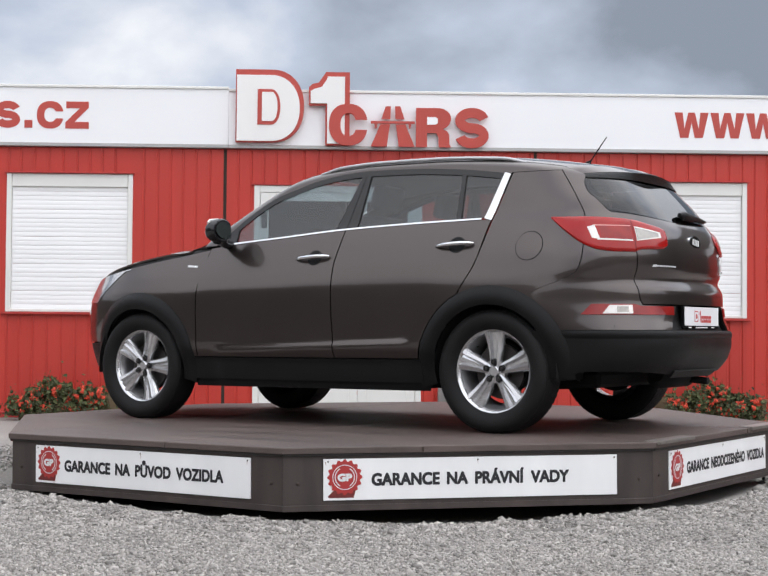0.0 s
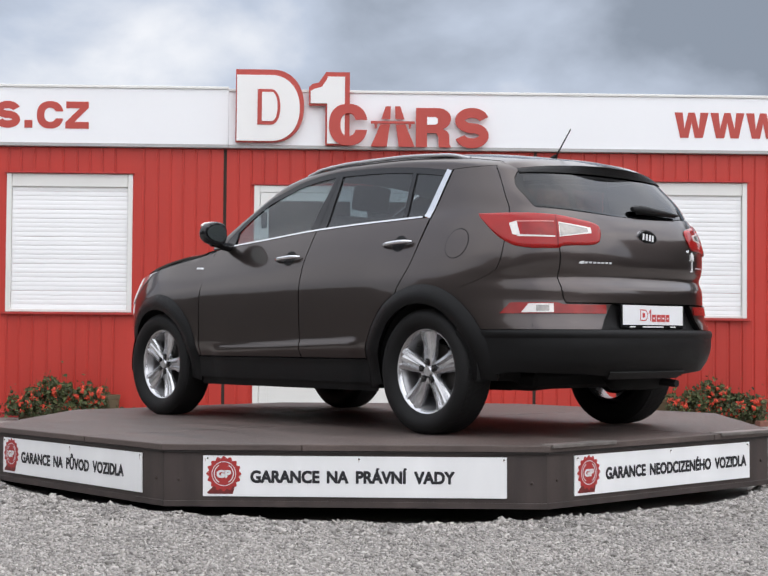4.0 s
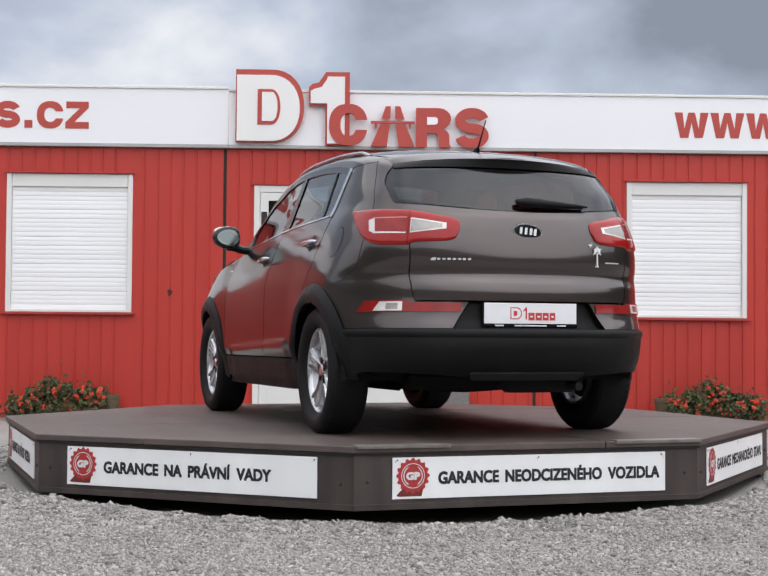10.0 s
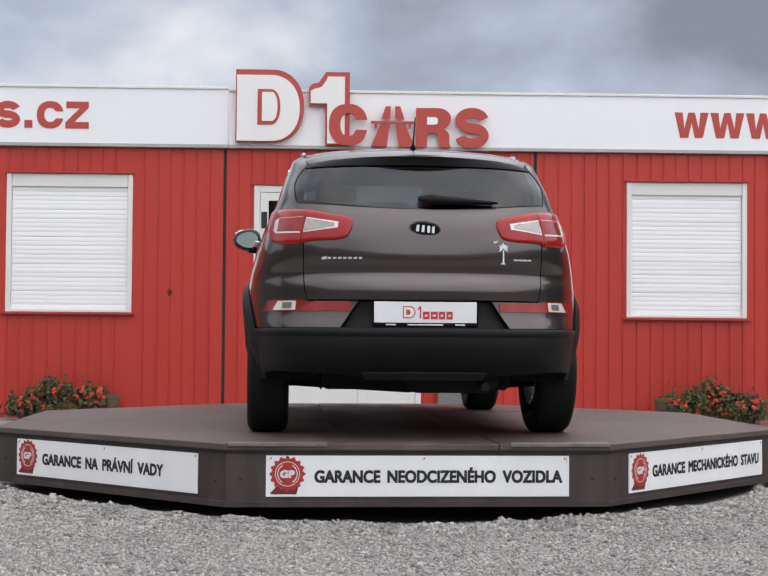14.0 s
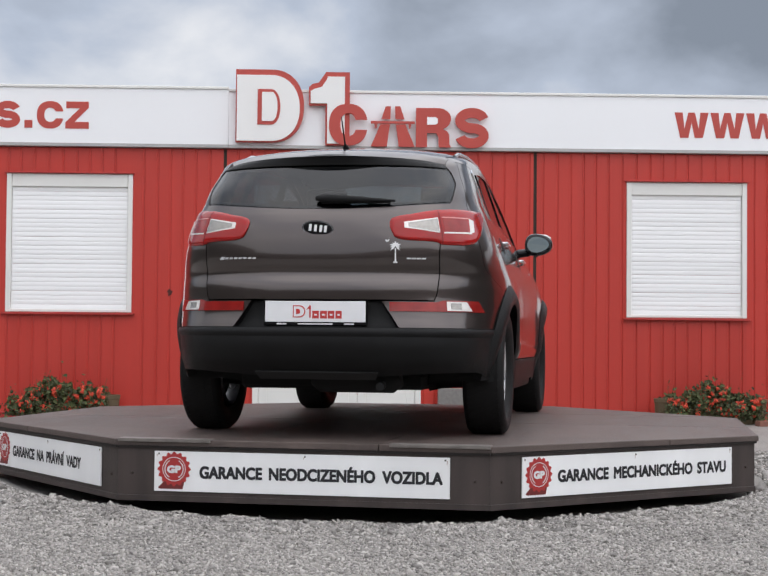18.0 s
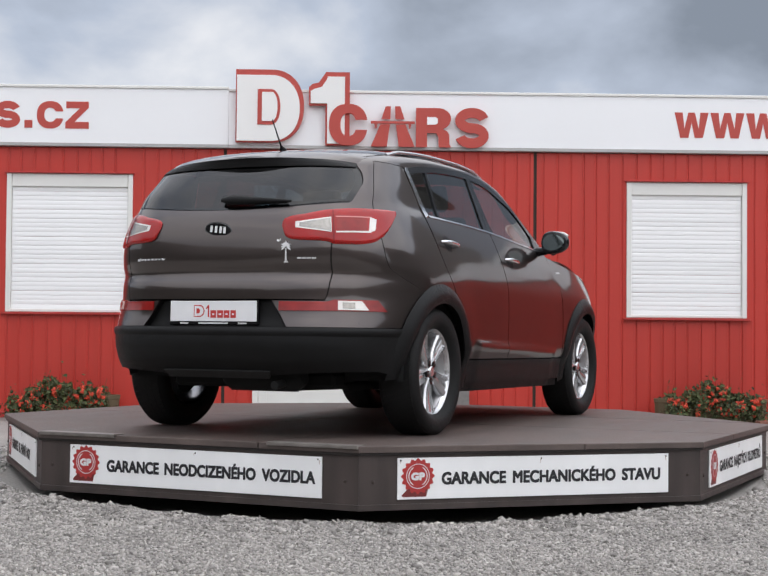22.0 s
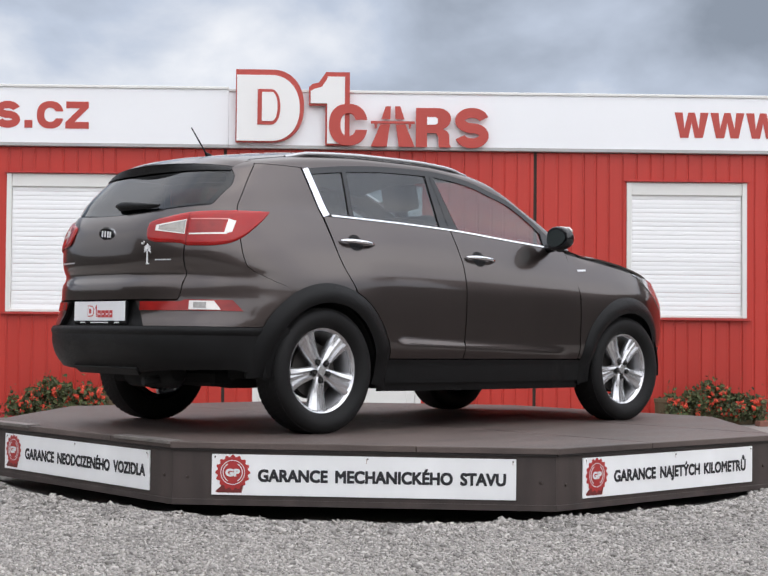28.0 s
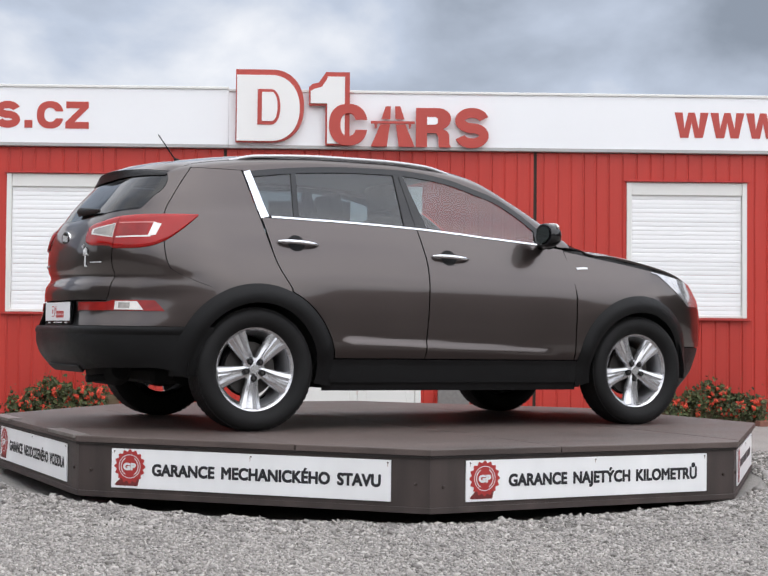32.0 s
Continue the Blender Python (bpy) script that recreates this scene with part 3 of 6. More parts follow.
def shutter_window(name, x0, x1, z0, z1):
    w = empty(name, "window closed by a white roller shutter in a white frame, red sill", "window", WALL, "shuttered windows")
    tagged(w, kind="structure")
    f = 0.05
    part("frame_jamb", box(x0, x0 + f, -0.02, 0.06, z0, z1, 0.004), M["pvc"], w)
    part("frame_jamb", box(x1 - f, x1, -0.02, 0.06, z0, z1, 0.004), M["pvc"], w)
    part("shutter_box", box(x0 + f, x1 - f, -0.010, 0.06, z1 - 0.135, z1, 0.006), M["pvc"], w, "white roller shutter box")
    part("frame_rail", box(x0 + f, x1 - f, -0.012, 0.06, z0, z0 + 0.03, 0.004), M["pvc"], w)
    n = 27
    h = (z1 - 0.135 - z0 - 0.03) / n
    d = np.linspace(0, math.pi, 7)
    vs, fs = [], []
    for t in d:
        vs += [(x0 + f + 0.003, 0.016 - 0.0024 * math.sin(t) ** 0.5, h * (0.015 + 0.97 * t / math.pi)), (x1 - f - 0.003, 0.016 - 0.0024 * math.sin(t) ** 0.5, h * (0.015 + 0.97 * t / math.pi))]
    fs = [(2 * i, 2 * i + 1, 2 * i + 3, 2 * i + 2) for i in range(6)]
    vs += [(x0 + f + 0.003, 0.03, 0), (x1 - f - 0.003, 0.03, 0), (x0 + f + 0.003, 0.03, h), (x1 - f - 0.003, 0.03, h)]
    fs += [(14, 16, 17, 15), (14, 15, 1, 0), (12, 13, 17, 16)]
    slat = mesh_of("slat", vs, fs, True, 60)
    for i in range(n):
        part("slat", slat, M["shutter"], w, "", pose(0, random.uniform(-0.0010, 0.0010), z0 + 0.03 + i * h, random.uniform(-3.6, 0.8)))
    part("sill", box(x0 - 0.035, x1 + 0.03, -0.05, 0.05, z0 - 0.026, z0 - 0.004, 0.004), M["trim_red"], w, "red sheet sill")
    part("head_drip", box(x0 - 0.02, x1 + 0.02, -0.045, 0.02, z1 + 0.002, z1 + 0.014, 0.002), M["trim_red"], w)
    return w


def double_door(x0, x1, z0, z1):
    w = empty("entrance_door", "closed white double-leaf entrance door with glazed panels", "door", WALL)
    tagged(w, kind="structure")
    part("frame_jamb", box(x0, x0 + 0.06, -0.012, 0.06, z0, z1, 0.004), M["pvc"], w)
    part("frame_jamb", box(x1 - 0.06, x1, -0.012, 0.06, z0, z1, 0.004), M["pvc"], w)
    part("frame_head", box(x0 + 0.06, x1 - 0.06, -0.012, 0.06, z1 - 0.07, z1, 0.004), M["pvc"], w)
    part("threshold", box(x0, x1, -0.05, 0.06, z0 - 0.06, z0, 0.004), M["flashing"], w)
    part("head_drip", box(x0 - 0.03, x1 + 0.03, -0.03, 0.02, z1 + 0.002, z1 + 0.018, 0.002), M["trim_red"], w)
    mid = -0.262
    for a, b in ((x0 + 0.063, mid - 0.002), (mid + 0.002, x1 - 0.063)):
        s = 0.085
        leaf = part("door_leaf", box(a, a + s, -0.006, 0.05, z0 + 0.005, z1 - 0.073, 0.004), M["pvc"], w)
        part("stile", box(b - s, b, -0.006, 0.05, z0 + 0.005, z1 - 0.073, 0.004), M["pvc"], leaf)
        for lo, hi in ((z0 + 0.005, z0 + 0.20), (z0 + 0.95, z0 + 1.07), (z1 - 0.073 - s, z1 - 0.073)):
            part("rail", box(a + s, b - s, -0.006, 0.05, lo, hi, 0.004), M["pvc"], leaf)
        part("door_panel", box(a + s, b - s, 0.008, 0.03, z0 + 0.20, z0 + 0.95), M["pvc"], leaf, "white infill panel")
        pane = part("pane", box(a + s, b - s, 0.014, 0.022, z0 + 1.07, z1 - 0.073 - s), M["glass"], leaf, "dim glass pane")
        pane.visible_shadow = False
    part("door_handle", tube([(mid + 0.05, -0.006, z0 + 1.0), (mid + 0.05, -0.05, z0 + 1.0), (mid + 0.05, -0.05, z0 + 1.22), (mid + 0.05, -0.006, z0 + 1.22)], 0.011, 8, "door_handle"), M["chrome"], w)
    part("notice", box(x0 + 0.075, x0 + 0.135, -0.009, -0.0062, 1.95, 2.12), M["black_ink"], w, "small dark notice")
    return w


wall_module(7.22, 10.0, None, "red ribbed sheet-steel cabin at the end of the row")
wall_module(-7.2, -1.652, OPEN["left"], "red ribbed sheet-steel cabin with one shuttered window")
wall_module(-1.618, 1.538, OPEN["door"], "red ribbed sheet-steel cabin with a white double door")
wall_module(1.572, 7.2, OPEN["right"], "red ribbed sheet-steel cabin with a shuttered window")
for x in (-1.635, 1.555):
    j = obj("joint_strip", bm_mesh("joint_strip", box(x - 0.017, x + 0.017, 0.008, 0.06, 0.0, WALL_TOP)), M["joint"], None, WALL)
    tagged(j, "dark sealing strip between two red cabins", "trim", kind="structure")
spot = [(0.020 * (1 + 0.3 * math.sin(5 * t)) * math.cos(t), 0.030 * (1 + 0.3 * math.cos(3 * t)) * math.sin(t)) for t in np.linspace(0, 6.283, 20)[:-1]]
rust = obj("rust_mark", bm_mesh("rust_mark", plate([(1.25 * a, 1.15 * b) for a, b in spot], 0.002)), M["old_rust"], None, WALL @ pose(-2.185, -0.0025, 1.285))
tagged(rust, "small dark rust mark on the red wall", "stain")
shutter_window("window_1", *OPEN["left"])
shutter_window("window_2", *OPEN["right"])
double_door(*OPEN["door"])


def fascia():
    w = empty("fascia", "long white sheet fascia above the cabins with red web lettering", "fascia", WALL)
    tagged(w, kind="structure")
    for a, b in ((-7.2, -1.602), (-1.6, 4.6), (4.602, 10.0)):
        up = 3.367 if b < -1.5 else 3.345
        part("fascia_panel", box(a, b, -0.05, 0.06, 2.80, up, 0.002), M["fascia"], w)
        part("cap_flashing", box(a, b, -0.065, 0.10, up, up + 0.027, 0.003), M["pvc"], w, "bright folded top flashing")
        part("bottom_flashing", box(a, b, -0.06, 0.05, 2.765, 2.80, 0.004), M["flashing"], w, "grey folded bottom flashing")
    part("back_board", box(-7.2, 10.0, 0.06, 0.10, 2.80, 3.345), M["flashing"], w)
    lo, h = 2.946, 0.276
    part("letter", plate(band_shape(-3.846, lo + h / 2, 0.250, h, 0.076), 0.004), M["logo_red"], w, "", pose(0, -0.0545, 0))
    part("full_stop", plate([(-3.676, lo + 0.004), (-3.596, lo + 0.004), (-3.596, lo + 0.082), (-3.676, lo + 0.082)], 0.004), M["logo_red"], w, "", pose(0, -0.0545, 0))
    part("letter", plate(open_ring(-3.416, lo + h / 2, 0.135, 0.140, 0.060, 0.072, 0.036), 0.004), M["logo_red"], w, "", pose(0, -0.0545, 0))
    z_shape = [(0, 0), (0, 0.062), (0.145, h - 0.068), (0.008, h - 0.068), (0.008, h), (0.236, h), (0.236, h - 0.062), (0.092, 0.068), (0.238, 0.068), (0.238, 0)]
    part("letter", plate([(x - 3.262, z + lo) for x, z in z_shape], 0.004), M["logo_red"], w, "", pose(0, -0.0545, 0))
    wd, h, t, b1, m = 0.352, 0.262, 0.084, 0.101, 0.176
    nz = 0.36 * h
    w_shape = [(0, h), (t, h), (b1, nz), (m - 0.033, h), (m + 0.033, h), (wd - b1, nz), (wd - t, h), (wd, h), (wd - b1 + t / 2, 0), (wd - b1 - t / 2, 0), (m, 0.60 * h), (b1 + t / 2, 0), (b1 - t / 2, 0)]
    for k in range(3):
        part("letter", plate([(x + 2.988 + 0.372 * k, z + 2.926) for x, z in w_shape], 0.004), M["logo_red"], w, "", pose(0, -0.0545, 0))
    return w


def open_ring(cx, cz, rx, rz, ix, iz, cut, p=2.3):
    """A ring open to the right, its two ends cut level."""
    a = math.degrees(math.asin((cut / rz) ** (p / 2)))
    b = math.degrees(math.asin(min(1, (cut / iz) ** (p / 2))))
    return ring_poly(cx, cz, rx, rz, a, 360 - a, 48, p) + ring_poly(cx, cz, ix, iz, 360 - b, b, 48, p)


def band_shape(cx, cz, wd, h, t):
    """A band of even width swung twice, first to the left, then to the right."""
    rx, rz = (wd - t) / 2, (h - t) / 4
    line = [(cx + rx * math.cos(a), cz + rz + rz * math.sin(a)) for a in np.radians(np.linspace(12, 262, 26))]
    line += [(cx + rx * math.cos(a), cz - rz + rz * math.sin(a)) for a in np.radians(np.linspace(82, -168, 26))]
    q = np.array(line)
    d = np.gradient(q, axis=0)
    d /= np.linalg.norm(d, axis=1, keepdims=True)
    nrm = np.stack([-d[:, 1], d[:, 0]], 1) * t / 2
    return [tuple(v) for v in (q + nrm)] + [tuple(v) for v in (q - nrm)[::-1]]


def ring_poly(cx, cz, rx, rz, t0, t1, n=40, p=2.0):
    out = []
    for t in np.linspace(radians(t0), radians(t1), n):
        c, s = math.cos(t), math.sin(t)
        out.append((cx + rx * math.copysign(abs(c) ** (2 / p), c), cz + rz * math.copysign(abs(s) ** (2 / p), s)))
    return out


def logo():
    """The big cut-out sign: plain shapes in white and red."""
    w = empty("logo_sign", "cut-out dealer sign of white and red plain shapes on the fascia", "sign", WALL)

    def half_round(x0, x1, z0, z1):
        bend = (z1 - z0) / 2
        return [(x0, z0)] + ring_poly((x0 + x1) / 2 + 0.02, (z0 + z1) / 2, (x1 - x0) / 2 - 0.02, bend, -90, 90, 40, 2.2) + [(x0, z1)]

    part("half_round_backing", plate(half_round(-1.526, -0.832, 2.822, 3.566), 0.05), M["logo_red"], w, "red rim of the half-round panel", pose(0, -0.115, 0))
    part("half_round_panel", plate(half_round(-1.514, -0.874, 2.834, 3.508), 0.02), M["logo_white"], w, "off-white half-round panel", pose(0, -0.131, 0))
    part("half_round_mark", plate(half_round(-1.303, -1.072, 3.000, 3.362), 0.006), M["logo_red"], w, "red half-round mark", pose(0, -0.138, 0))
    part("half_round_core", plate(half_round(-1.258, -1.100, 3.036, 3.332), 0.006), M["logo_white"], w, "", pose(0, -0.145, 0))
    step = [(-0.612, 2.800), (-0.612, 3.205), (-0.782, 3.205), (-0.782, 3.390), (-0.745, 3.425), (-0.680, 3.440), (-0.640, 3.500), (-0.605, 3.548), (-0.365, 3.548), (-0.365, 2.800)]
    inner = [(-0.594, 2.815), (-0.594, 3.225), (-0.764, 3.225), (-0.764, 3.350), (-0.720, 3.375), (-0.650, 3.395), (-0.605, 3.460), (-0.590, 3.500), (-0.415, 3.500), (-0.415, 2.815)]
    part("upright_backing", plate(step, 0.05), M["logo_red"], w, "red rim of the upright panel", pose(0, -0.115, 0))
    part("upright_panel", plate(inner, 0.02), M["logo_white"], w, "off-white upright panel", pose(0, -0.131, 0))
    # open ring, road wedge, two blocks
    o = open_ring(-0.378, 3.008, 0.196, 0.212, 0.080, 0.118, 0.052)
    part("open_ring", plate(o, 0.03), M["logo_red"], w, "red open ring", pose(0, -0.145, 0))
    for s in (-1, 1):
        c = 0.078
        part("wedge", plate([(c + s * 0.022, 3.225), (c + s * 0.075, 3.225), (c + s * 0.118, 3.095), (c + s * 0.026, 3.095)], 0.03), M["logo_red"], w, "", pose(0, -0.115, -0.020))
        part("wedge", plate([(c + s * 0.030, 3.040), (c + s * 0.128, 3.040), (c + s * 0.225, 2.812), (c + s * 0.062, 2.812)], 0.03), M["logo_red"], w, "", pose(0, -0.115, -0.020))
        part("bracket", plate([(c + s * 0.16, 3.05), (c + s * 0.19, 3.05), (c + s * 0.18, 3.00), (c + s * 0.165, 3.00)], 0.03), M["logo_red"], w, "", pose(0, -0.115, -0.020))
    part("crossbar", plate([(-0.148, 3.048), (0.302, 3.048), (0.302, 3.072), (-0.148, 3.072)], 0.03), M["logo_red"], w, "", pose(0, -0.120, -0.020))
    blk = [(0.314, 2.812), (0.314, 3.212)] + ring_poly(0.545, 3.103, 0.128, 0.109, 90, -70, 16) + [(0.630, 2.975), (0.655, 2.945), (0.658, 2.840), (0.676, 2.812), (0.556, 2.812), (0.546, 2.835), (0.544, 2.920), (0.520, 2.956), (0.428, 2.956), (0.428, 2.812)]
    part("block", plate(blk, 0.03), M["logo_red"], w, "red rounded block with a notch below", pose(0, -0.115, -0.020))
    part("block_slot", plate([(0.428, 3.042), (0.428, 3.118), (0.515, 3.118), (0.537, 3.104), (0.537, 3.056), (0.515, 3.042)], 0.004), M["fascia"], w, "", pose(0, -0.119, -0.020))
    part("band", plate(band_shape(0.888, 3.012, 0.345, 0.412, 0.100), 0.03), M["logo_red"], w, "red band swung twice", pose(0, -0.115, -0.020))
    return w


fascia()
logo()


# ---- planters by the wall ----
def planter(x0, x1, seed, label, pots):
    """A trough with a clay pot at its ends, under a loose bush of leaves, stems and flower heads."""
    rng = random.Random(seed)
    cx = (x0 + x1) / 2
    p = empty("planter", label, "planter", WALL @ pose(cx, -0.33, 0), "planters by the wall")
    h = (x1 - x0) / 2
    tr = bmesh.new()
    box_into(tr, -h * 0.8, h * 0.8, -0.14, 0.14, 0.0, 0.15, 0.012, 2)
    part("trough", tr, M["terracotta"], p, "dull brown clay trough")
    for s in pots:
        vs, fs = lathe([(0.0, 0.0), (0.085, 0.0), (0.115, 0.10), (0.12, 0.21), (0.128, 0.215), (0.128, 0.25), (0.108, 0.25), (0.10, 0.22), (0.0, 0.22)], 20, "z")
        part("pot", mesh_of("pot", vs, fs, True), M["terracotta"], p, "weathered olive-brown clay pot", pose(s * h * 0.93, 0.02, 0))

    def height(x):
        return 0.37 * (1 - 0.42 * abs(x) ** 2.4) + 0.045 * math.sin(6 * x + seed) + 0.03 * math.sin(17 * x + 2 * seed)
    vs, fs, k = [], [], 0
    for i in range(3000):
        x = rng.uniform(-1, 1) if i % 4 else rng.gauss(0, 0.55)
        top = height(x) + (rng.expovariate(22) if i % 9 == 0 else 0.0)
        y, z = rng.gauss(-0.03, 0.10), rng.uniform(0.05, max(0.14, top))
        c = Vector((x * h, y - 0.06 * (z < 0.2), z))
        s = rng.uniform(0.009, 0.022)
        nrm = Vector((rng.uniform(-1, 1), rng.uniform(-1.4, 0.4), rng.uniform(0, 1.2))).normalized()
        u = nrm.orthogonal().normalized()
        v = nrm.cross(u)
        a = rng.uniform(0, 6.28)
        u, v = math.cos(a) * u + math.sin(a) * v, -math.sin(a) * u + math.cos(a) * v
        ring = [c + s * (math.cos(t) * u + math.sin(t) * v) + nrm * (0.25 * s * (1 if q % 2 else -0.4)) for q, t in enumerate(np.linspace(0, 6.283, 7)[:-1])]
        vs += [c - 0.3 * s * nrm] + ring
        fs += [(k, k + 1 + q, k + 1 + (q + 1) % 6) for q in range(6)]
        k += 7
    part("leaves", mesh_of("leaves", vs, fs), M["leaf"], p, "dense dark green geranium leaves")
    for i in range(16):
        x = rng.uniform(-0.95, 0.95)
        z = height(x)
        part("stem", tube([(x * h * 0.9, 0, 0.12), (x * h, -0.03, z * 0.8), (x * h + rng.uniform(-0.04, 0.04), -0.05, z + rng.uniform(0.02, 0.09))], [0.004, 0.003, 0.0015], 5, "stem"), M["leaf"], p)
    for i in range(54):
        x = rng.uniform(-0.95, 0.95)
        z = rng.uniform(0.09, height(x) * 0.95)
        y = -0.13 - rng.uniform(0, 0.08)
        size = rng.uniform(0.8, 1.45)
        bv, bf, k = [], [], 0
        for q in range(20):
            d = Vector((rng.gauss(0, 1), rng.gauss(0, 1) - 0.4, rng.gauss(0, 0.8))).normalized()
            c = d * rng.uniform(0.010, 0.026) * size
            u = d.orthogonal().normalized()
            v = d.cross(u)
            s = rng.uniform(0.007, 0.012) * size
            bv += [c + s * u, c + s * v, c - s * u, c - s * v, c + 0.4 * s * d]
            bf += [(k, k + 1, k + 4), (k + 1, k + 2, k + 4), (k + 2, k + 3, k + 4), (k + 3, k, k + 4)]
            k += 5
        part("flower_head", mesh_of("flower_head", bv, bf), M["bloom"], p, "", pose(x * h, y, z))
    return p


planter(-3.70, -2.72, 3, "clay trough of orange-red geraniums against the red wall", (1,))
planter(2.82, 3.78, 8, "clay trough with sparse orange-red geraniums against the red wall", (-1, 1))
for k, (bx, by, turn) in enumerate(((3.74, -0.66, 12), (3.93, -0.60, -25))):
    br = obj("broken_brick", bm_mesh("broken_brick", box(-0.07 + 0.015 * k, 0.07, -0.05, 0.05, 0.0, 0.055, 0.008, 2)), M["brick"], None, WALL @ pose(bx, by, 0.0, 0, 0, turn))
    tagged(br, "weathered red-brown broken brick lying beside the planter", "brick", "broken bricks")
st = obj("door_mat", bm_mesh("door_mat", box(0.56, 0.88, -0.10, -0.02, 0.0, 0.33, 0.01, 2)), M["grate"], None, WALL)
tagged(st, "coarse grey block leaning on the wall beside the door", "block")
# ---- car: x forward, y to its left, z up from the ground under its tyres ----
def curve(xs, ys):
    """A smooth curve through a few stations, without overshoot."""
    xs, ys = np.array(xs, float), np.array(ys, float)
    if xs[0] > xs[-1]:
        xs, ys = xs[::-1], ys[::-1]
    h = np.diff(xs)
    d = np.diff(ys) / h
    m = np.zeros(len(xs))
    m[0], m[-1] = d[0], d[-1]
    for i in range(1, len(xs) - 1):
        if d[i - 1] * d[i] > 0:
            a, b = 2 * h[i] + h[i - 1], h[i] + 2 * h[i - 1]
            m[i] = (a + b) / (a / d[i - 1] + b / d[i])

    def f(x):
        x = np.clip(np.asarray(x, float), xs[0], xs[-1])
        i = np.clip(np.searchsorted(xs, x) - 1, 0, len(h) - 1)
        t = (x - xs[i]) / h[i]
        return ((2 * t ** 3 - 3 * t ** 2 + 1) * ys[i] + (t ** 3 - 2 * t ** 2 + t) * h[i] * m[i]
                + (3 * t ** 2 - 2 * t ** 3) * ys[i + 1] + (t ** 3 - t ** 2) * h[i] * m[i + 1])
    return f


def sstep(t):
    t = np.clip(t, 0, 1)
    return t * t * (3 - 2 * t)


AXLE = 1.32
HUB_Z = 0.345
top_line = curve([2.24, 2.16, 2.04, 1.8, 1.4, 1.08, 0.95, 0.75, 0.55, 0.36, 0.20, 0.05, -0.12, -0.4, -0.8, -1.2, -1.6, -1.85, -2.06],
                 [0.55, 0.82, 0.94, 1.03, 1.107, 1.158, 1.204, 1.345, 1.466, 1.551, 1.598, 1.620, 1.632, 1.640, 1.636, 1.611, 1.557, 1.507, 1.462])
top_round = curve([2.2, 1.2, 1.0, 0.6, 0.2, -0.4, -2.0], [0.10, 0.09, 0.14, 0.19, 0.125, 0.090, 0.10])
belt = curve([-1.6, -1.21, -0.74, -0.25, 0.25, 0.6, 0.85], [1.210, 1.204, 1.196, 1.180, 1.147, 1.124, 1.100])
win_top = curve([-1.34, -1.22, -0.99, -0.67, -0.34, -0.17, 0.03, 0.20, 0.33, 0.50, 0.63, 0.76],
                [1.462, 1.481, 1.510, 1.534, 1.541, 1.532, 1.503, 1.455, 1.415, 1.320, 1.222, 1.115])
half_w = curve([0.15, 0.22, 0.30, 0.40, 0.50, 0.60, 0.72, 0.82, 0.94, 1.05, 1.13, 1.19, 1.23, 1.35, 1.48, 1.60],
               [0.82, 0.838, 0.852, 0.862, 0.872, 0.888, 0.898, 0.894, 0.870, 0.836, 0.806, 0.780, 0.760, 0.718, 0.672, 0.632])
rear_x = curve([0.20, 0.30, 0.36, 0.42, 0.50, 0.58, 0.64, 0.71, 0.76, 0.80, 0.835, 0.855, 0.885, 0.93, 1.00, 1.08, 1.15, 1.20, 1.28, 1.38, 1.43, 1.48],
               [-2.00, -2.105, -2.170, -2.218, -2.242, -2.232, -2.215, -2.213, -2.214, -2.205, -2.178, -2.169, -2.180, -2.185, -2.179, -2.163, -2.132, -2.092, -2.030, -1.945, -1.900, -1.855])
rear_n = curve([0.3, 0.55, 0.75, 0.93, 1.0, 1.12, 1.20, 1.30, 1.40, 1.48], [3.5, 3.3, 2.9, 3.3, 3.5, 3.6, 3.9, 4.4, 4.1, 4.0])
front_x = curve([0.2, 0.35, 0.55, 0.75, 0.9, 1.1, 1.6], [2.02, 2.165, 2.225, 2.20, 2.13, 2.06, 2.0])


def crease_z(x):
    return 0.487 - 0.038 * x


def half_width(x, z):
    x, z = np.asarray(x, float), np.asarray(z, float)
    k = (1.2 - belt(x)) * sstep((z - 0.7) / 0.4)
    w = half_w(z + k)
    hollow = sstep((x + 1.08) / 0.25) * sstep((1.08 - x) / 0.25)
    w = w + 0.030 * np.clip((0.735 - z) / 0.235, 0, 1) ** 1.5 * (1 - 0.75 * sstep((0.47 - z) / 0.10)) * hollow
    w = w + 0.016 * sstep((crease_z(x) - z + 0.012) / 0.030) * sstep((x + 0.82) / 0.10) * sstep((0.72 - x) / 0.14)
    w = w + 0.016 * np.exp(-((z - 0.62) / 0.28) ** 2) * (np.exp(-((x - AXLE) / 0.42) ** 4) + np.exp(-((x + AXLE) / 0.42) ** 4))
    n = rear_n(z)
    s = np.clip((-1.2 - x) / (-1.2 - rear_x(z)), 0, 1)
    w = w * (1 - s ** n) ** (1 / n)
    s = np.clip((x - 1.1) / (front_x(z) - 1.1), 0, 1)
    w = w * (1 - s ** 2.7) ** (1 / 2.7)
    d = top_line(x) - z
    s = np.clip(1 - d / top_round(x), 0, 1)
    return np.where(d <= 0, 0.0, w * (1 - s ** 2.2) ** (1 / 2.1))


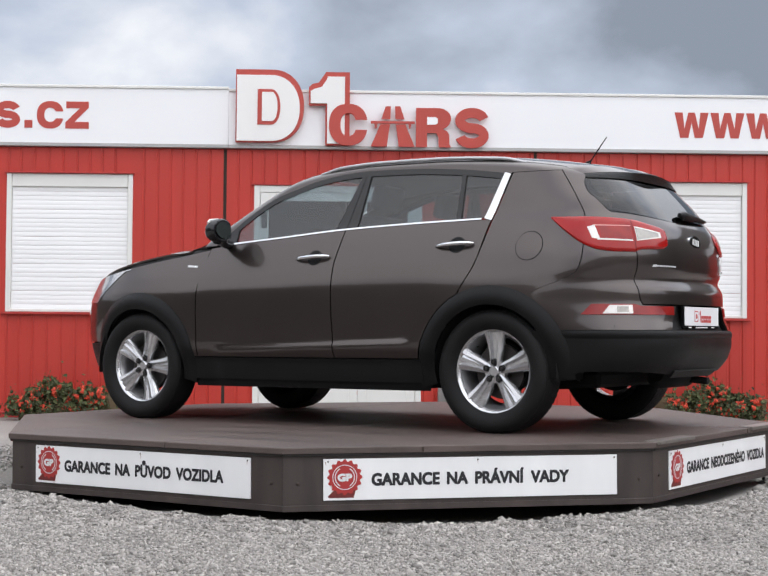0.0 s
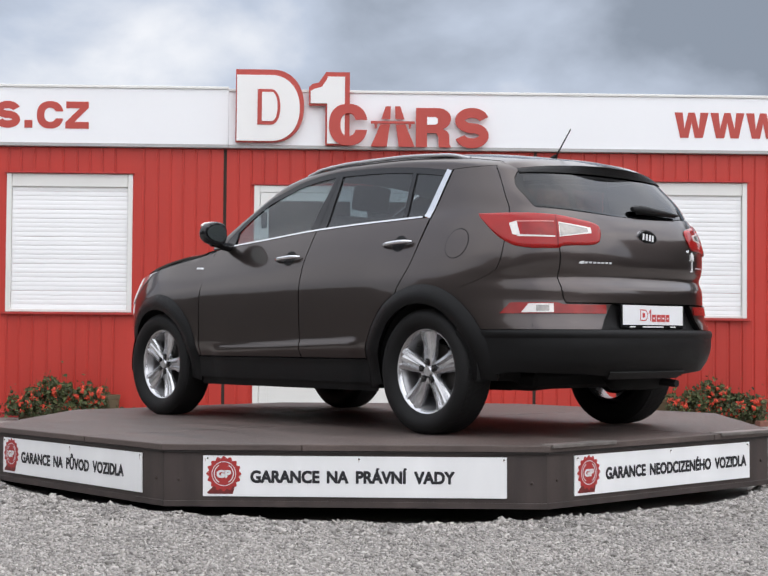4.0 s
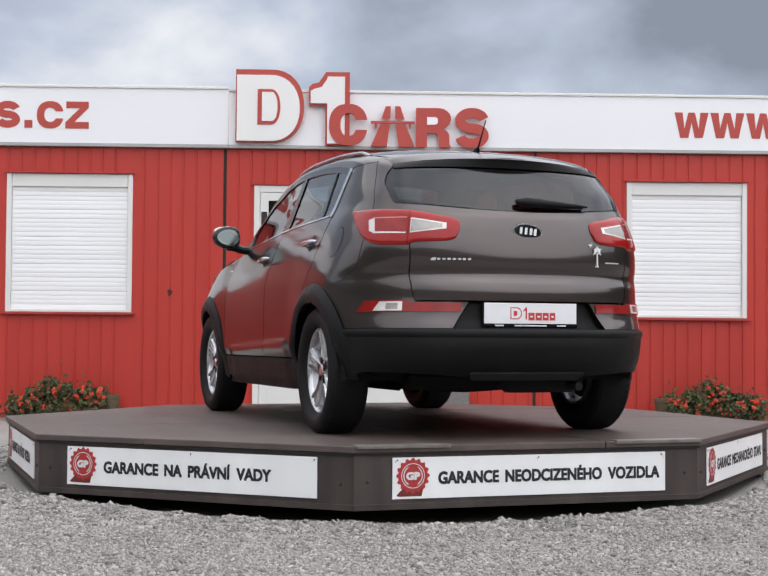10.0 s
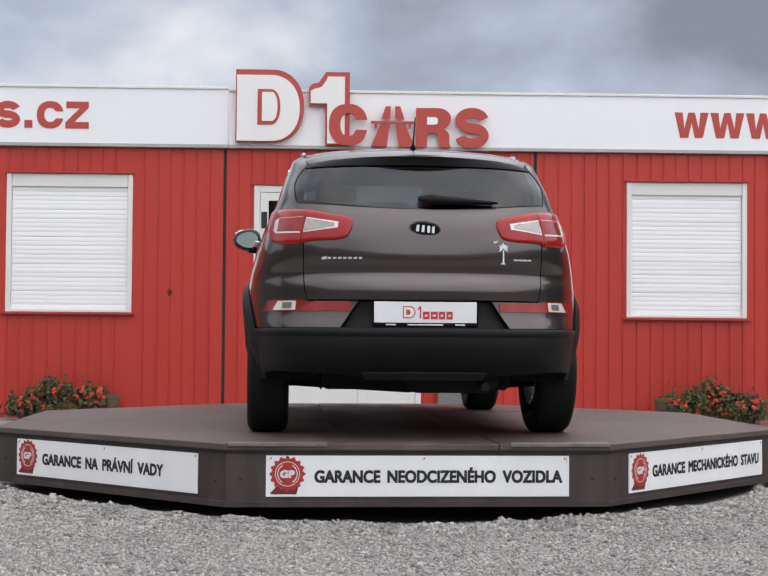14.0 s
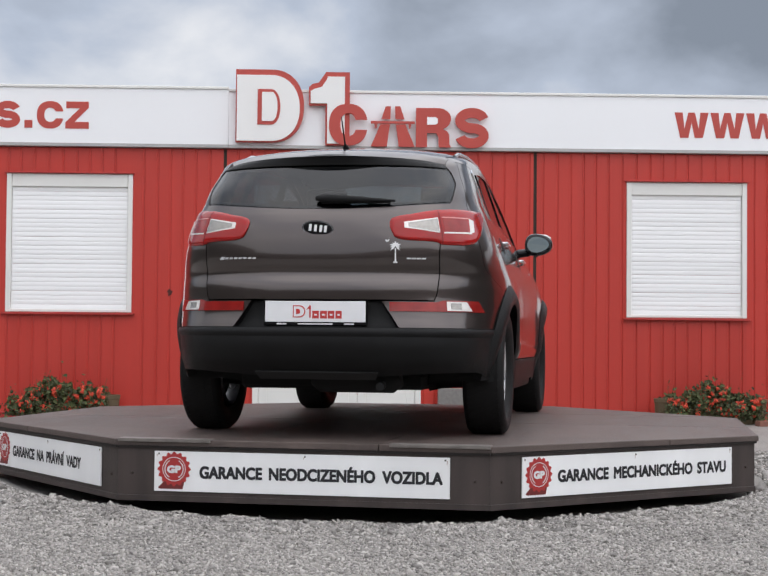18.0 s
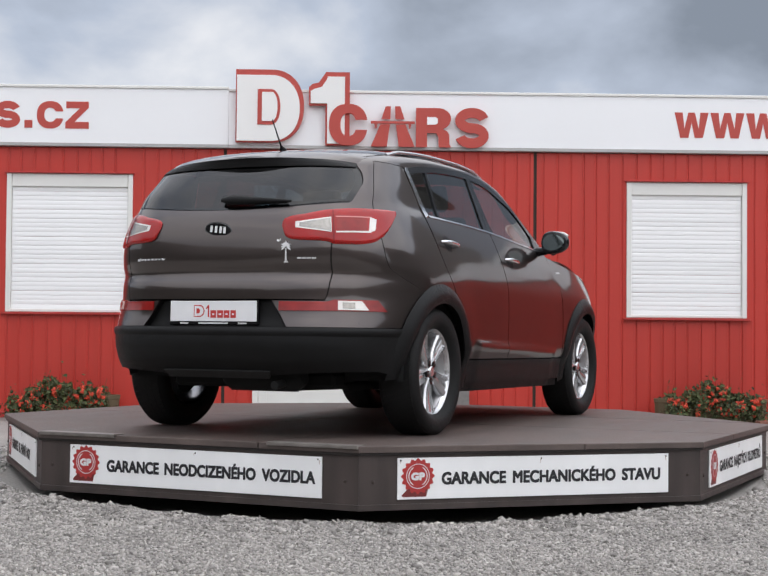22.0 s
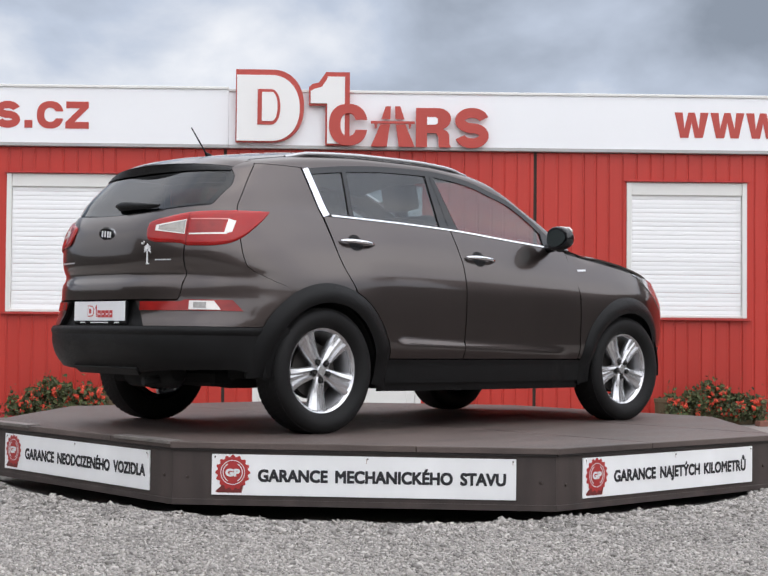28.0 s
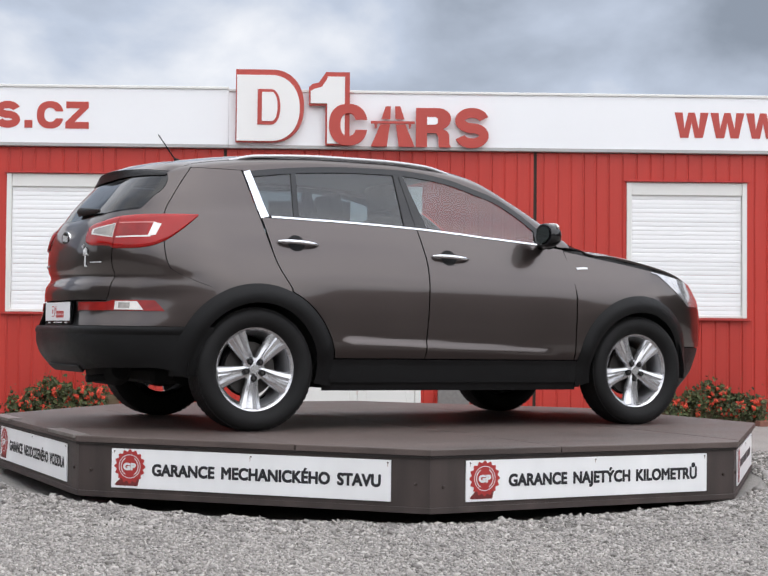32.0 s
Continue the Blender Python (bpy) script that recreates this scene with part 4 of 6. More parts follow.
def solve(lo, hi, inside):
    """Bisects to the border between lo (inside) and hi (outside)."""
    for _ in range(36):
        mid = (lo + hi) / 2
        ok = inside(mid)
        lo, hi = np.where(ok, mid, lo), np.where(ok, hi, mid)
    return (lo + hi) / 2


def on_side(x, z, s):
    return np.stack([x, s * half_width(x, z), z], -1)


def on_rear(y, z):
    x = solve(np.full_like(y, -1.0), np.full_like(y, -2.4), lambda q: half_width(q, z) > np.abs(y))
    return np.stack([x, y, z], -1)


def on_front(y, z):
    x = solve(np.full_like(y, 1.0), np.full_like(y, 2.4), lambda q: half_width(q, z) > np.abs(y))
    return np.stack([x, y, z], -1)


def on_top(x, y):
    z = solve(np.full_like(y, 0.7), np.full_like(y, 1.7), lambda q: half_width(x, q) > np.abs(y))
    return np.stack([x, y, z], -1)


CX = -1.15


def on_round(phi, z):
    """phi: degrees from straight back; positive to the car's left."""
    a = np.radians(phi)
    dx, dy = -np.cos(a), np.sin(a)
    r = solve(np.full_like(a, 0.1), np.full_like(a, 1.5), lambda q: half_width(CX + q * dx, z) > np.abs(q * dy))
    return np.stack([CX + r * dx, r * dy, z], -1)


def phi_of(x, y):
    return math.degrees(math.atan2(y, CX - x))


def phi_all(P):
    return np.degrees(np.arctan2(np.abs(P[..., 1]), CX - P[..., 0]))


def panel(name, P, material, parent, label="", out=0.0, depth=0.012, flange=True):
    """One body panel from a grid of surface points, with folded-in edges. out: how far it stands proud."""
    P = np.array(P)
    nu, nv = P.shape[:2]
    du = np.gradient(P, axis=0)
    dv = np.gradient(P, axis=1)
    N = np.cross(du, dv)
    N /= np.linalg.norm(N, axis=-1, keepdims=True) + 1e-12
    c = P.reshape(-1, 3).mean(0)
    ref = c - np.array([0.0, 0.0, 0.75]) if name in ("roof", "bonnet", "windscreen") else c * np.array([1, 1, 0])
    if (N.reshape(-1, 3).mean(0) @ ref) < 0:
        N, P = -N[::-1], P[::-1]
        N = N
    Q = P + out * N
    vs = Q.reshape(-1, 3).tolist()
    # face order that faces outward
    q0 = np.cross(Q[1, 0] - Q[0, 0], Q[0, 1] - Q[0, 0]) @ N[0, 0]
    mid = np.cross(Q[nu // 2 + (nu // 2 < nu - 1), nv // 2] - Q[nu // 2, nv // 2], Q[nu // 2, nv // 2 + (nv // 2 < nv - 1)] - Q[nu // 2, nv // 2]) @ N[nu // 2, nv // 2]
    fs = []
    for i in range(nu - 1):
        for j in range(nv - 1):
            f = (i * nv + j, (i + 1) * nv + j, (i + 1) * nv + j + 1, i * nv + j + 1)
            fs.append(f if mid > 0 else f[::-1])
    if flange:
        loop = [(i, 0) for i in range(nu)] + [(nu - 1, j) for j in range(1, nv)] + [(i, nv - 1) for i in range(nu - 2, -1, -1)] + [(0, j) for j in range(nv - 2, 0, -1)]
        b = len(vs)
        for i, j in loop:
            vs.append(Q[i, j].tolist())
        for i, j in loop:
            vs.append((Q[i, j] - (depth + out) * N[i, j]).tolist())
        n = len(loop)
        for k in range(n):
            q = (k + 1) % n
            f = (b + k, b + q, b + n + q, b + n + k)
            fs.append(f if mid < 0 else f[::-1])
    me = mesh_of(name, vs, fs, True, 180)
    return obj(name, me, material, parent, None, label)


def grid(nu, nv):
    return np.meshgrid(np.linspace(0, 1, nu), np.linspace(0, 1, nv), indexing="ij")


def rows(z0, z1, xl, xr, s, nu=36, nv=28, pull=1.0):
    """Side panel between two x-borders, row by row of z."""
    v, u = grid(nv, nu)
    z = z0 + (z1 - z0) * v
    a, b = xl(z), xr(z)
    return on_side(a + (b - a) * u, z, s)


def cols(x0, x1, zb, zt, s, nu=48, nv=14):
    """Side panel between a lower and an upper border, column by column of x."""
    u, v = grid(nu, nv)
    x = x0 + (x1 - x0) * u
    a, b = zb(x), zt(x)
    return on_side(x, a + (b - a) * v, s)


def arch_x(center, radius, sign):
    def f(z):
        return center + sign * np.sqrt(np.maximum(radius ** 2 - (z - HUB_Z) ** 2, 0.0))
    return f


ARCH = 0.462
door_mid = curve([0.38, 0.49, 0.72, 0.95, 1.18], [-0.262, -0.252, -0.232, -0.224, -0.258])
door_front = curve([0.38, 0.52, 0.70, 0.92, 1.10], [0.822, 0.820, 0.828, 0.830, 0.800])
door_rear_up = curve([0.80, 0.83, 0.94, 1.06, 1.19], [-1.120, -1.140, -1.202, -1.238, -1.270])


def door_rear(z):
    a = arch_x(-AXLE, ARCH + 0.02, 1)(z)
    return np.where(z < 0.80, np.maximum(a, door_rear_up(z)), door_rear_up(z))


quarter_end = curve([0.79, 0.83, 0.90, 1.00, 1.10, 1.20, 1.30, 1.40, 1.505], [-1.575, -1.69, -1.815, -1.838, -1.838, -1.820, -1.765, -1.695, -1.615])


SPOKE_CUT = ((-1, -0.036), (-1, -0.014), (-0.86, -0.004), (-0.50, 0.002), (-0.38, -0.013), (-0.16, -0.006), (0.16, -0.006), (0.38, -0.013), (0.50, 0.002), (0.86, -0.004), (1, -0.014), (1, -0.036))


def build_wheel(parent, x, side):
    """side: +1 on the car's left. Built with its outer face to +y, then turned."""
    m = pose(x, side * 0.79, HUB_Z) if side > 0 else pose(x, side * 0.79, HUB_Z, 0, 0, 180)
    vs, fs = lathe([(0.214, 0.048), (0.218, 0.060), (0.227, 0.069), (0.236, 0.074), (0.239, 0.066), (0.226, 0.048)], 64, "y", True)
    w = obj("wheel", mesh_of("wheel", vs, fs, True, 50), M["alloy"], parent, m, "five-spoke silver alloy wheel with a wide tyre")
    prof = [(0.222, -0.085), (0.250, -0.106), (0.292, -0.114), (0.325, -0.106), (0.338, -0.090), (0.345, -0.06), (0.345, 0.06), (0.339, 0.088), (0.326, 0.104), (0.300, 0.112), (0.272, 0.108), (0.250, 0.094), (0.236, 0.076), (0.228, 0.066)]
    vs, fs = lathe(prof, 72)
    part("tyre", mesh_of("tyre", vs, fs, True, 60), M["tyre"], w, "black road tyre")
    tv, tf, k = [], [], 0
    for i in range(60):
        for j, yy in enumerate((-0.064, -0.022, 0.022, 0.064)):
            a = 2 * math.pi * (i + 0.5 * (j % 2)) / 60
            da, hw = 2 * math.pi / 60 * 0.36, 0.018
            r0, r1 = 0.340, 0.3462 if abs(yy) < 0.05 else 0.3452
            for r in (r0, r1):
                for s, q in ((-1, -1), (1, -1), (1, 1), (-1, 1)):
                    t = a + s * da + 0.02 * q
                    tv.append((r * math.cos(t), yy + q * hw, r * math.sin(t)))
            tf += [(k + 4, k + 5, k + 6, k + 7)] + [(k + e, k + (e + 1) % 4, k + 4 + (e + 1) % 4, k + 4 + e) for e in range(4)]
            k += 8
    part("tread", mesh_of("tread", tv, tf), M["tyre"], w)
    vs, fs = lathe([(0.188, -0.10), (0.192, 0.0), (0.204, 0.03), (0.215, 0.049), (0.222, 0.040), (0.205, -0.10)], 64)
    part("barrel", mesh_of("barrel", vs, fs, True, 50), M["barrel"], w, "dim inner rim barrel")
    # one spoke along +z, wide at the rim, with a shallow groove
    sv, sf = [], []
    st = [(0.036, 0.027, 0.054), (0.066, 0.035, 0.058), (0.11, 0.043, 0.055), (0.16, 0.053, 0.058), (0.200, 0.063, 0.066), (0.218, 0.069, 0.069)]
    for r, hw, y in st:
        for fx, dy in SPOKE_CUT:
            sv.append((fx * hw, y + dy, r))
    for i in range(len(st) - 1):
        n = len(SPOKE_CUT)
        for j in range(n - 1):
            sf.append((i * n + j, i * n + j + 1, (i + 1) * n + j + 1, (i + 1) * n + j))
        sf.append((i * n + n - 1, i * n, (i + 1) * n, (i + 1) * n + n - 1))
    spoke = mesh_of("spoke", sv, sf, True, 25)
    ang0 = 31 if side < 0 else 0 if x < 0 else 54
    for i in range(5):
        part("spoke", spoke, M["alloy"], w, "", pose(0, 0, 0, 0, ang0 + 72 * i, 0))
    vs, fs = lathe([(0.0, 0.066), (0.026, 0.066), (0.031, 0.062), (0.034, 0.052), (0.066, 0.049), (0.070, 0.02)], 30)
    part("hub_cap", mesh_of("hub_cap", vs, fs, True, 35), M["alloy"], w, "silver hub cap")
    vs, fs = lathe([(0.0, 0.0685), (0.007, 0.0685), (0.009, 0.064), (0.009, 0.050)], 6)
    nut = mesh_of("wheel_nut", vs, fs, True, 35)
    vs, fs = lathe([(0.0185, 0.050), (0.0185, 0.0628), (0.0165, 0.0636), (0.0, 0.0636)], 14)
    cup = mesh_of("nut_pocket", vs, fs)
    for i in range(5):
        a = radians(ang0 + 72 * i)
        p = pose(0.052 * math.sin(a), 0, 0.052 * math.cos(a))
        part("nut_pocket", cup, M["gloss_black"], w, "", p)
        part("wheel_nut", nut, M["disc"], w, "", p)
    vs, fs = lathe([(0.05, -0.01), (0.15, -0.01), (0.152, -0.016), (0.152, -0.03), (0.05, -0.03)], 40)
    # near-black disc added to cover the hub's bright back
    dv, df = lathe([(0.0, -0.038), (0.158, -0.038), (0.158, -0.050), (0.0, -0.050)], 32)
    part("brake_shield", mesh_of("brake_shield", dv, df, True, 35), M["shadow_black"], w, "near-black disc added to darken the wheel's back")
    part("brake_disc", mesh_of("brake_disc", vs, fs, True, 35), M["disc"], w, "dull steel brake disc")
    return w


def strip(points, wid, out, s, name, material, parent, label=""):
    """A narrow raised trim band along side points (x, z)."""
    pts = np.array(points)
    t = np.gradient(pts, axis=0)
    t /= np.linalg.norm(t, axis=1, keepdims=True)
    nrm = np.stack([-t[:, 1], t[:, 0]], 1)
    k = np.linspace(-0.5, 0.5, 5)
    wd = np.broadcast_to(np.asarray(wid, float), (len(pts),))
    X = pts[:, None, 0] + nrm[:, None, 0] * k[None] * wd[:, None]
    Z = pts[:, None, 1] + nrm[:, None, 1] * k[None] * wd[:, None]
    return panel(name, on_side(X, Z, s), material, parent, label, out, 0.004)


def build_side(c, s):
    paint, black = M["paint"], M["plastic"]
    seam = 0.004
    fd = panel("front_door", rows(0.412, 1.0, lambda z: door_mid(z) + seam, lambda z: door_front(z) - seam, s, 40, 30), paint, c, "bronze-grey front door")
    # upper part of both doors, from z = 1.0 to the belt, with slanting ends
    def upper(xl, xr, name, host):
        u, v = grid(36, 12)
        xa = xl(np.full_like(v, 1.0)) * (1 - v) + xl(np.full_like(v, 1.17)) * v
        xb = xr(np.full_like(v, 1.0)) * (1 - v) + xr(np.full_like(v, 1.17)) * v
        x = xa + (xb - xa) * u
        zz = 1.0 + (belt(x) - 0.004 - 1.0) * v
        return panel(name, on_side(x, zz, s), paint, host)
    upper(lambda z: door_mid(z) + seam, lambda z: door_front(z) - seam, "door_shoulder", fd)
    rd = panel("rear_door", rows(0.412, 1.0, lambda z: door_rear(z) + seam, lambda z: door_mid(z) - seam, s, 40, 36), paint, c, "bronze-grey rear door")
    upper(lambda z: door_rear(z) + seam, lambda z: door_mid(z) - seam, "door_shoulder", rd)
    # front wing: over the arch and ahead of the door
    wing_top = curve([0.80, 1.15, 1.49, 1.75, 1.98], [1.092, 1.038, 0.985, 0.945, 0.905])

    def wing_low(x):
        a = HUB_Z + np.sqrt(np.maximum(ARCH ** 2 - (x - AXLE) ** 2, 0))
        return np.where(np.abs(x - AXLE) < ARCH - 0.02, a, np.where(x < AXLE, 0.42, 0.62))
    front = lambda z: np.full_like(z, AXLE) - np.sqrt(np.maximum(ARCH ** 2 - (z - HUB_Z) ** 2, 0))
    panel("front_wing", rows(0.412, 0.79, lambda z: door_front(z) + seam, lambda z: np.maximum(front(z), door_front(z) + 0.012), s, 14, 20), paint, c, "bronze-grey front wing")
    u, v = grid(44, 16)
    x = (0.804 + 0.034 * (1 - v)) + (1.93 - 0.804) * u * (1 - 0.0 * v)
    low = np.maximum(0.785, HUB_Z + np.sqrt(np.maximum(ARCH ** 2 - (x - AXLE) ** 2, 0)))
    low = np.where(x > 1.66, np.maximum(low, 0.785), low)
    zz = low + (wing_top(x) - low) * v
    panel("wing_top", on_side(x, zz, s), paint, c)
    # quarter panel with the rear pillar
    def ql(z):
        return np.where(z < 1.19, door_rear_up(z) - seam, -1.268 - 0.080 * np.clip((z - 1.19) / 0.28, 0, 1.3) - 0.004)
    q = panel("quarter_panel", rows(0.762, 1.47, ql, lambda z: quarter_end(z) + 0.002, s, 40, 40), paint, c, "bronze-grey rear quarter panel")
    # windows: front, rear, fixed rear light
    def pane(x0, x1, name, material, nu=40):
        g = cols(x0, x1, lambda x: belt(x) + 0.008, lambda x: win_top(x) - 0.028, s, nu, 12)
        g[..., 1] -= s * 0.006
        o = panel(name, g, material, c, flange=False)
        o.visible_shadow = False
        return o
    def slanted(xa0, xa1, xb0, xb1, name, material):
        u, v = grid(30, 12)
        xa, xb = xa0 + (xa1 - xa0) * v, xb0 + (xb1 - xb0) * v
        x = xa + (xb - xa) * u
        zz = belt(x) + 0.008 + (win_top(x) - 0.03 - belt(x) - 0.008) * v
        g = on_side(x, zz, s)
        g[..., 1] -= s * 0.006
        o = panel(name, g, material, c, flange=False)
        o.visible_shadow = False
        return o
    slanted(-0.178, -0.298, 0.700, 0.700, "front_side_window", M["glass"])
    slanted(-1.030, -1.015, -0.335, -0.362, "rear_side_window", M["dark_glass"])
    slanted(-1.215, -1.290, -1.058, -1.042, "quarter_window", M["dark_glass"])

    def post(xa0, xa1, xb0, xb1, name, material, out, label=""):
        u, v = grid(6, 14)
        xa, xb = xa0 + (xa1 - xa0) * v, xb0 + (xb1 - xb0) * v
        x = xa + (xb - xa) * u
        zz = belt(x) + 0.006 + (win_top(x) - 0.026 - belt(x) - 0.006) * v
        return panel(name, on_side(x, zz, s), material, c, label, out, 0.02)
    post(-0.337, -0.364, -0.262, -0.333, "pillar_cover", M["gloss_black"], 0.001, "black centre pillar cover")
    post(-0.258, -0.329, -0.180, -0.300, "pillar_cover", M["gloss_black"], 0.001, "black centre pillar cover")
    post(-1.060, -1.043, -1.028, -1.013, "window_divider", M["gloss_black"], 0.001)
    # black frame above the panes and bright trim below
    xs = np.linspace(-1.30, 0.70, 60)
    strip(np.stack([xs, win_top(xs) - 0.015], 1), 0.034, 0.001, s, "window_frame", M["gloss_black"], c, "black upper window frame")
    xs = np.linspace(-1.20, 0.66, 50)
    strip(np.stack([xs, belt(xs) + 0.002], 1), 0.010, 0.004, s, "belt_trim", M["chrome"], c, "thin chrome belt trim")
    zs = np.linspace(0, 1, 14)
    strip(np.stack([-1.243 - 0.078 * zs, 1.200 + 0.268 * zs], 1), 0.052 - 0.010 * zs, 0.006, s, "pillar_trim", M["chrome"], c, "broad slanting chrome trim")
    # cant rail between the windows and the roof, down to the wing as the front pillar
    def rail_low(x):
        return win_top(x) + 0.003
    panel("roof_side", cols(-1.34, 0.86, rail_low, lambda x: np.maximum(top_line(x) - 0.055 - 0.02 * sstep((x - 0.1) / 0.4), rail_low(x) + 0.012), s, 70, 8), paint, c, "bronze-grey roof side and front pillar")
    u, v = grid(14, 8)
    x = -1.34 - 0.02 * 0 + (quarter_end(1.47 + 0.02 * v) + 1.34) * u
    zz = 1.473 + (top_line(x) - 0.055 - 1.473) * v
    zz = np.maximum(zz, 1.4731 + 0.004 * v)
    panel("pillar_top", on_side(x, zz, s), paint, c)
    # black lower door cladding and sill
    panel("door_cladding", cols(-0.86, 0.84, lambda x: np.full_like(x, 0.272), lambda x: 0.405 + 0 * x, s, 40, 8), black, c, "black plastic lower door cladding", 0.006)
    panel("sill", cols(-0.90, 0.86, lambda x: np.full_like(x, 0.222), lambda x: np.full_like(x, 0.268), s, 40, 5), black, c, "black plastic sill", -0.012)
    # arch flares
    for ax in (AXLE, -AXLE):
        t, k = grid(44, 7)
        a = np.radians(-12 + (204 if ax > 0 else 197) * t)
        rad = 0.372 + (0.478 - 0.372) * k
        X, Z = ax + rad * np.cos(a), HUB_Z + rad * np.sin(a) * 1.0
        g = on_side(np.clip(X, -1.93, 1.95), np.maximum(Z, 0.2), s)
        lift = 0.026 * np.sin(np.pi * np.clip(k * 0.8 + 0.2, 0, 1)) + 0.003 + (0.006 * sstep((-1.45 - X) / 0.25))
        g[..., 1] += s * lift * (0.25 + 0.75 * sstep(np.minimum(t, 1 - t) / 0.16))
        panel("arch_flare", g, black, c, "black plastic wheel arch flare", 0.0, 0.05)
        # wheel well
        u, v = grid(30, 6)
        a = np.radians(-7 + 194 * u)
        wv = np.stack([ax + 0.392 * np.cos(a), s * (0.52 + 0.34 * v), HUB_Z + 0.392 * np.sin(a)], -1)
        vs = wv.reshape(-1, 3).tolist()
        fs = [(i * 6 + j, (i + 1) * 6 + j, (i + 1) * 6 + j + 1, i * 6 + j + 1) for i in range(29) for j in range(5)]
        n = len(vs)
        vs.append((ax, s * 0.52, HUB_Z))
        fs += [(i * 6, (i + 1) * 6, n) for i in range(29)]
        obj("wheel_well", mesh_of("wheel_well", vs, fs, True, 60), M["shadow_black"], c)
        build_wheel(c, ax, s)
    # handles: chrome grip over a flat black disc, painted for the hollow's shade
    for hx, hz in ((-1.06, 1.060), (-0.06, 1.015)):
        yy = float(half_width(hx, hz))
        vs, fs = lathe([(0.0, 0.0), (0.6, 0.0), (0.92, 0.001), (1.0, 0.004)], 28)
        vs = [(x * 0.054 - 0.012, y, z * 0.046) for x, y, z in vs]
        hol = on_side(hx + np.array([v[0] for v in vs]), hz + np.array([v[2] for v in vs]), s)
        hol[:, 1] += s * 0.0022
        obj("handle_recess", mesh_of("handle_recess", hol.tolist(), fs), M["plastic"], c, None, "flat black disc for the shaded finger hollow")
        pts = []
        for t in np.linspace(-1, 1, 13):
            x = hx + 0.125 * t
            zz = hz - 0.006 * t + 0.004 * (1 - t * t)
            pts.append((x, s * (float(half_width(x, hz)) + 0.008 + 0.024 * (1 - t ** 4)), zz))
        o = obj("door_handle", tube(pts, [0.006 + 0.0075 * (1 - t ** 4) for t in np.linspace(-1, 1, 13)], 10, "door_handle"), M["chrome"], c, None, "chrome bar door handle")
    # mirror
    mx, my, mz = (0.600, 0.945, 1.200) if s > 0 else (0.588, 0.922, 1.176)
    bm = bmesh.new()
    bmesh.ops.create_uvsphere(bm, u_segments=24, v_segments=14, radius=1.0)
    for vtx in bm.verts:
        x, y, z = vtx.co
        x = x if x > 0 else max(x, -0.45)
        f = 1 - 0.18 * y
        vtx.co = (mx + 0.074 * x * (1 - 0.12 * z), s * (my + 0.096 * math.copysign(abs(y) ** 0.9, y)), mz + 0.076 * f * math.copysign(abs(z) ** 0.8, z))
    mir = part("mirror", bm, M["gloss_black"], c, "black-shelled door mirror", smooth=True)
    gv = [(mx - 0.0405 + 0.13 * 0.054 * math.sin(t), s * (my - 0.002 + 0.074 * math.cos(t)), mz + 0.054 * (1 - 0.16 * math.cos(t)) * math.sin(t)) for t in np.linspace(0, 6.283, 33)[:-1]]
    obj("mirror_glass", mesh_of("mirror_glass", gv, [tuple(range(32)) if s < 0 else tuple(range(31, -1, -1))]), M["mirror"], mir, None, "dim mirror glass")
    part("signal_strip", tube([(mx + 0.02, s * (my - 0.02), mz + 0.072), (mx + 0.03, s * (my + 0.05), mz + 0.064), (mx + 0.02, s * (my + 0.08), mz + 0.045)], 0.008, 8, "signal_strip"), M["lamp_clear"], mir)
    part("mirror_foot", tube([(mx + 0.045, s * 0.775, 1.118), (mx + 0.040, s * 0.835, 1.124), (mx + 0.028, s * 0.885, 1.140), (mx + 0.014, s * (my - 0.012), mz - 0.046)], [0.030, 0.028, 0.030, 0.042], 12, "mirror_foot"), M["gloss_black"], mir)
    # black sail panel behind the mirror
    g = cols(0.60, 0.745, lambda x: belt(x) + 0.008, lambda x: np.maximum(win_top(x) - 0.02, belt(x) + 0.012), s, 8, 6)
    panel("sail_panel", g, M["gloss_black"], c, "", 0.003)
    # headlight at the wing's end
    u, v = grid(22, 8)
    x = 1.47 + 0.52 * u
    zb = 0.985 - 0.24 * np.clip(u * 1.6, 0, 1) + 0.02
    g = on_side(x, np.minimum(zb, wing_top(x) - 0.012) + (wing_top(x) - 0.004 - np.minimum(zb, wing_top(x) - 0.012)) * v, s)
    panel("headlight", g, M["headlamp"], c, "clear swept-back headlight", 0.004)
    # side badge
    strip([(0.868 + 0.014 * k, 0.985 + 0.0008 * k) for k in range(7)], 0.012, 0.002, s, "wing_badge", M["badge"], c, "small bright badge bar")
    # roof rail
    xs = np.linspace(-1.40, 0.05, 30)
    pts = []
    for i, x in enumerate(xs):
        e = min(1, min(i, 29 - i) / 3)
        yy = 0.606 - 0.02 * (x + 0.7) ** 2
        pts.append((x, s * yy, float(on_top(np.array([x]), np.array([yy]))[0, 2]) - 0.004 + 0.017 * sstep(e)))
    obj("roof_rail", tube(pts, 0.0115, 10, "roof_rail"), M["rail"], c, None, "bright silver roof rail")


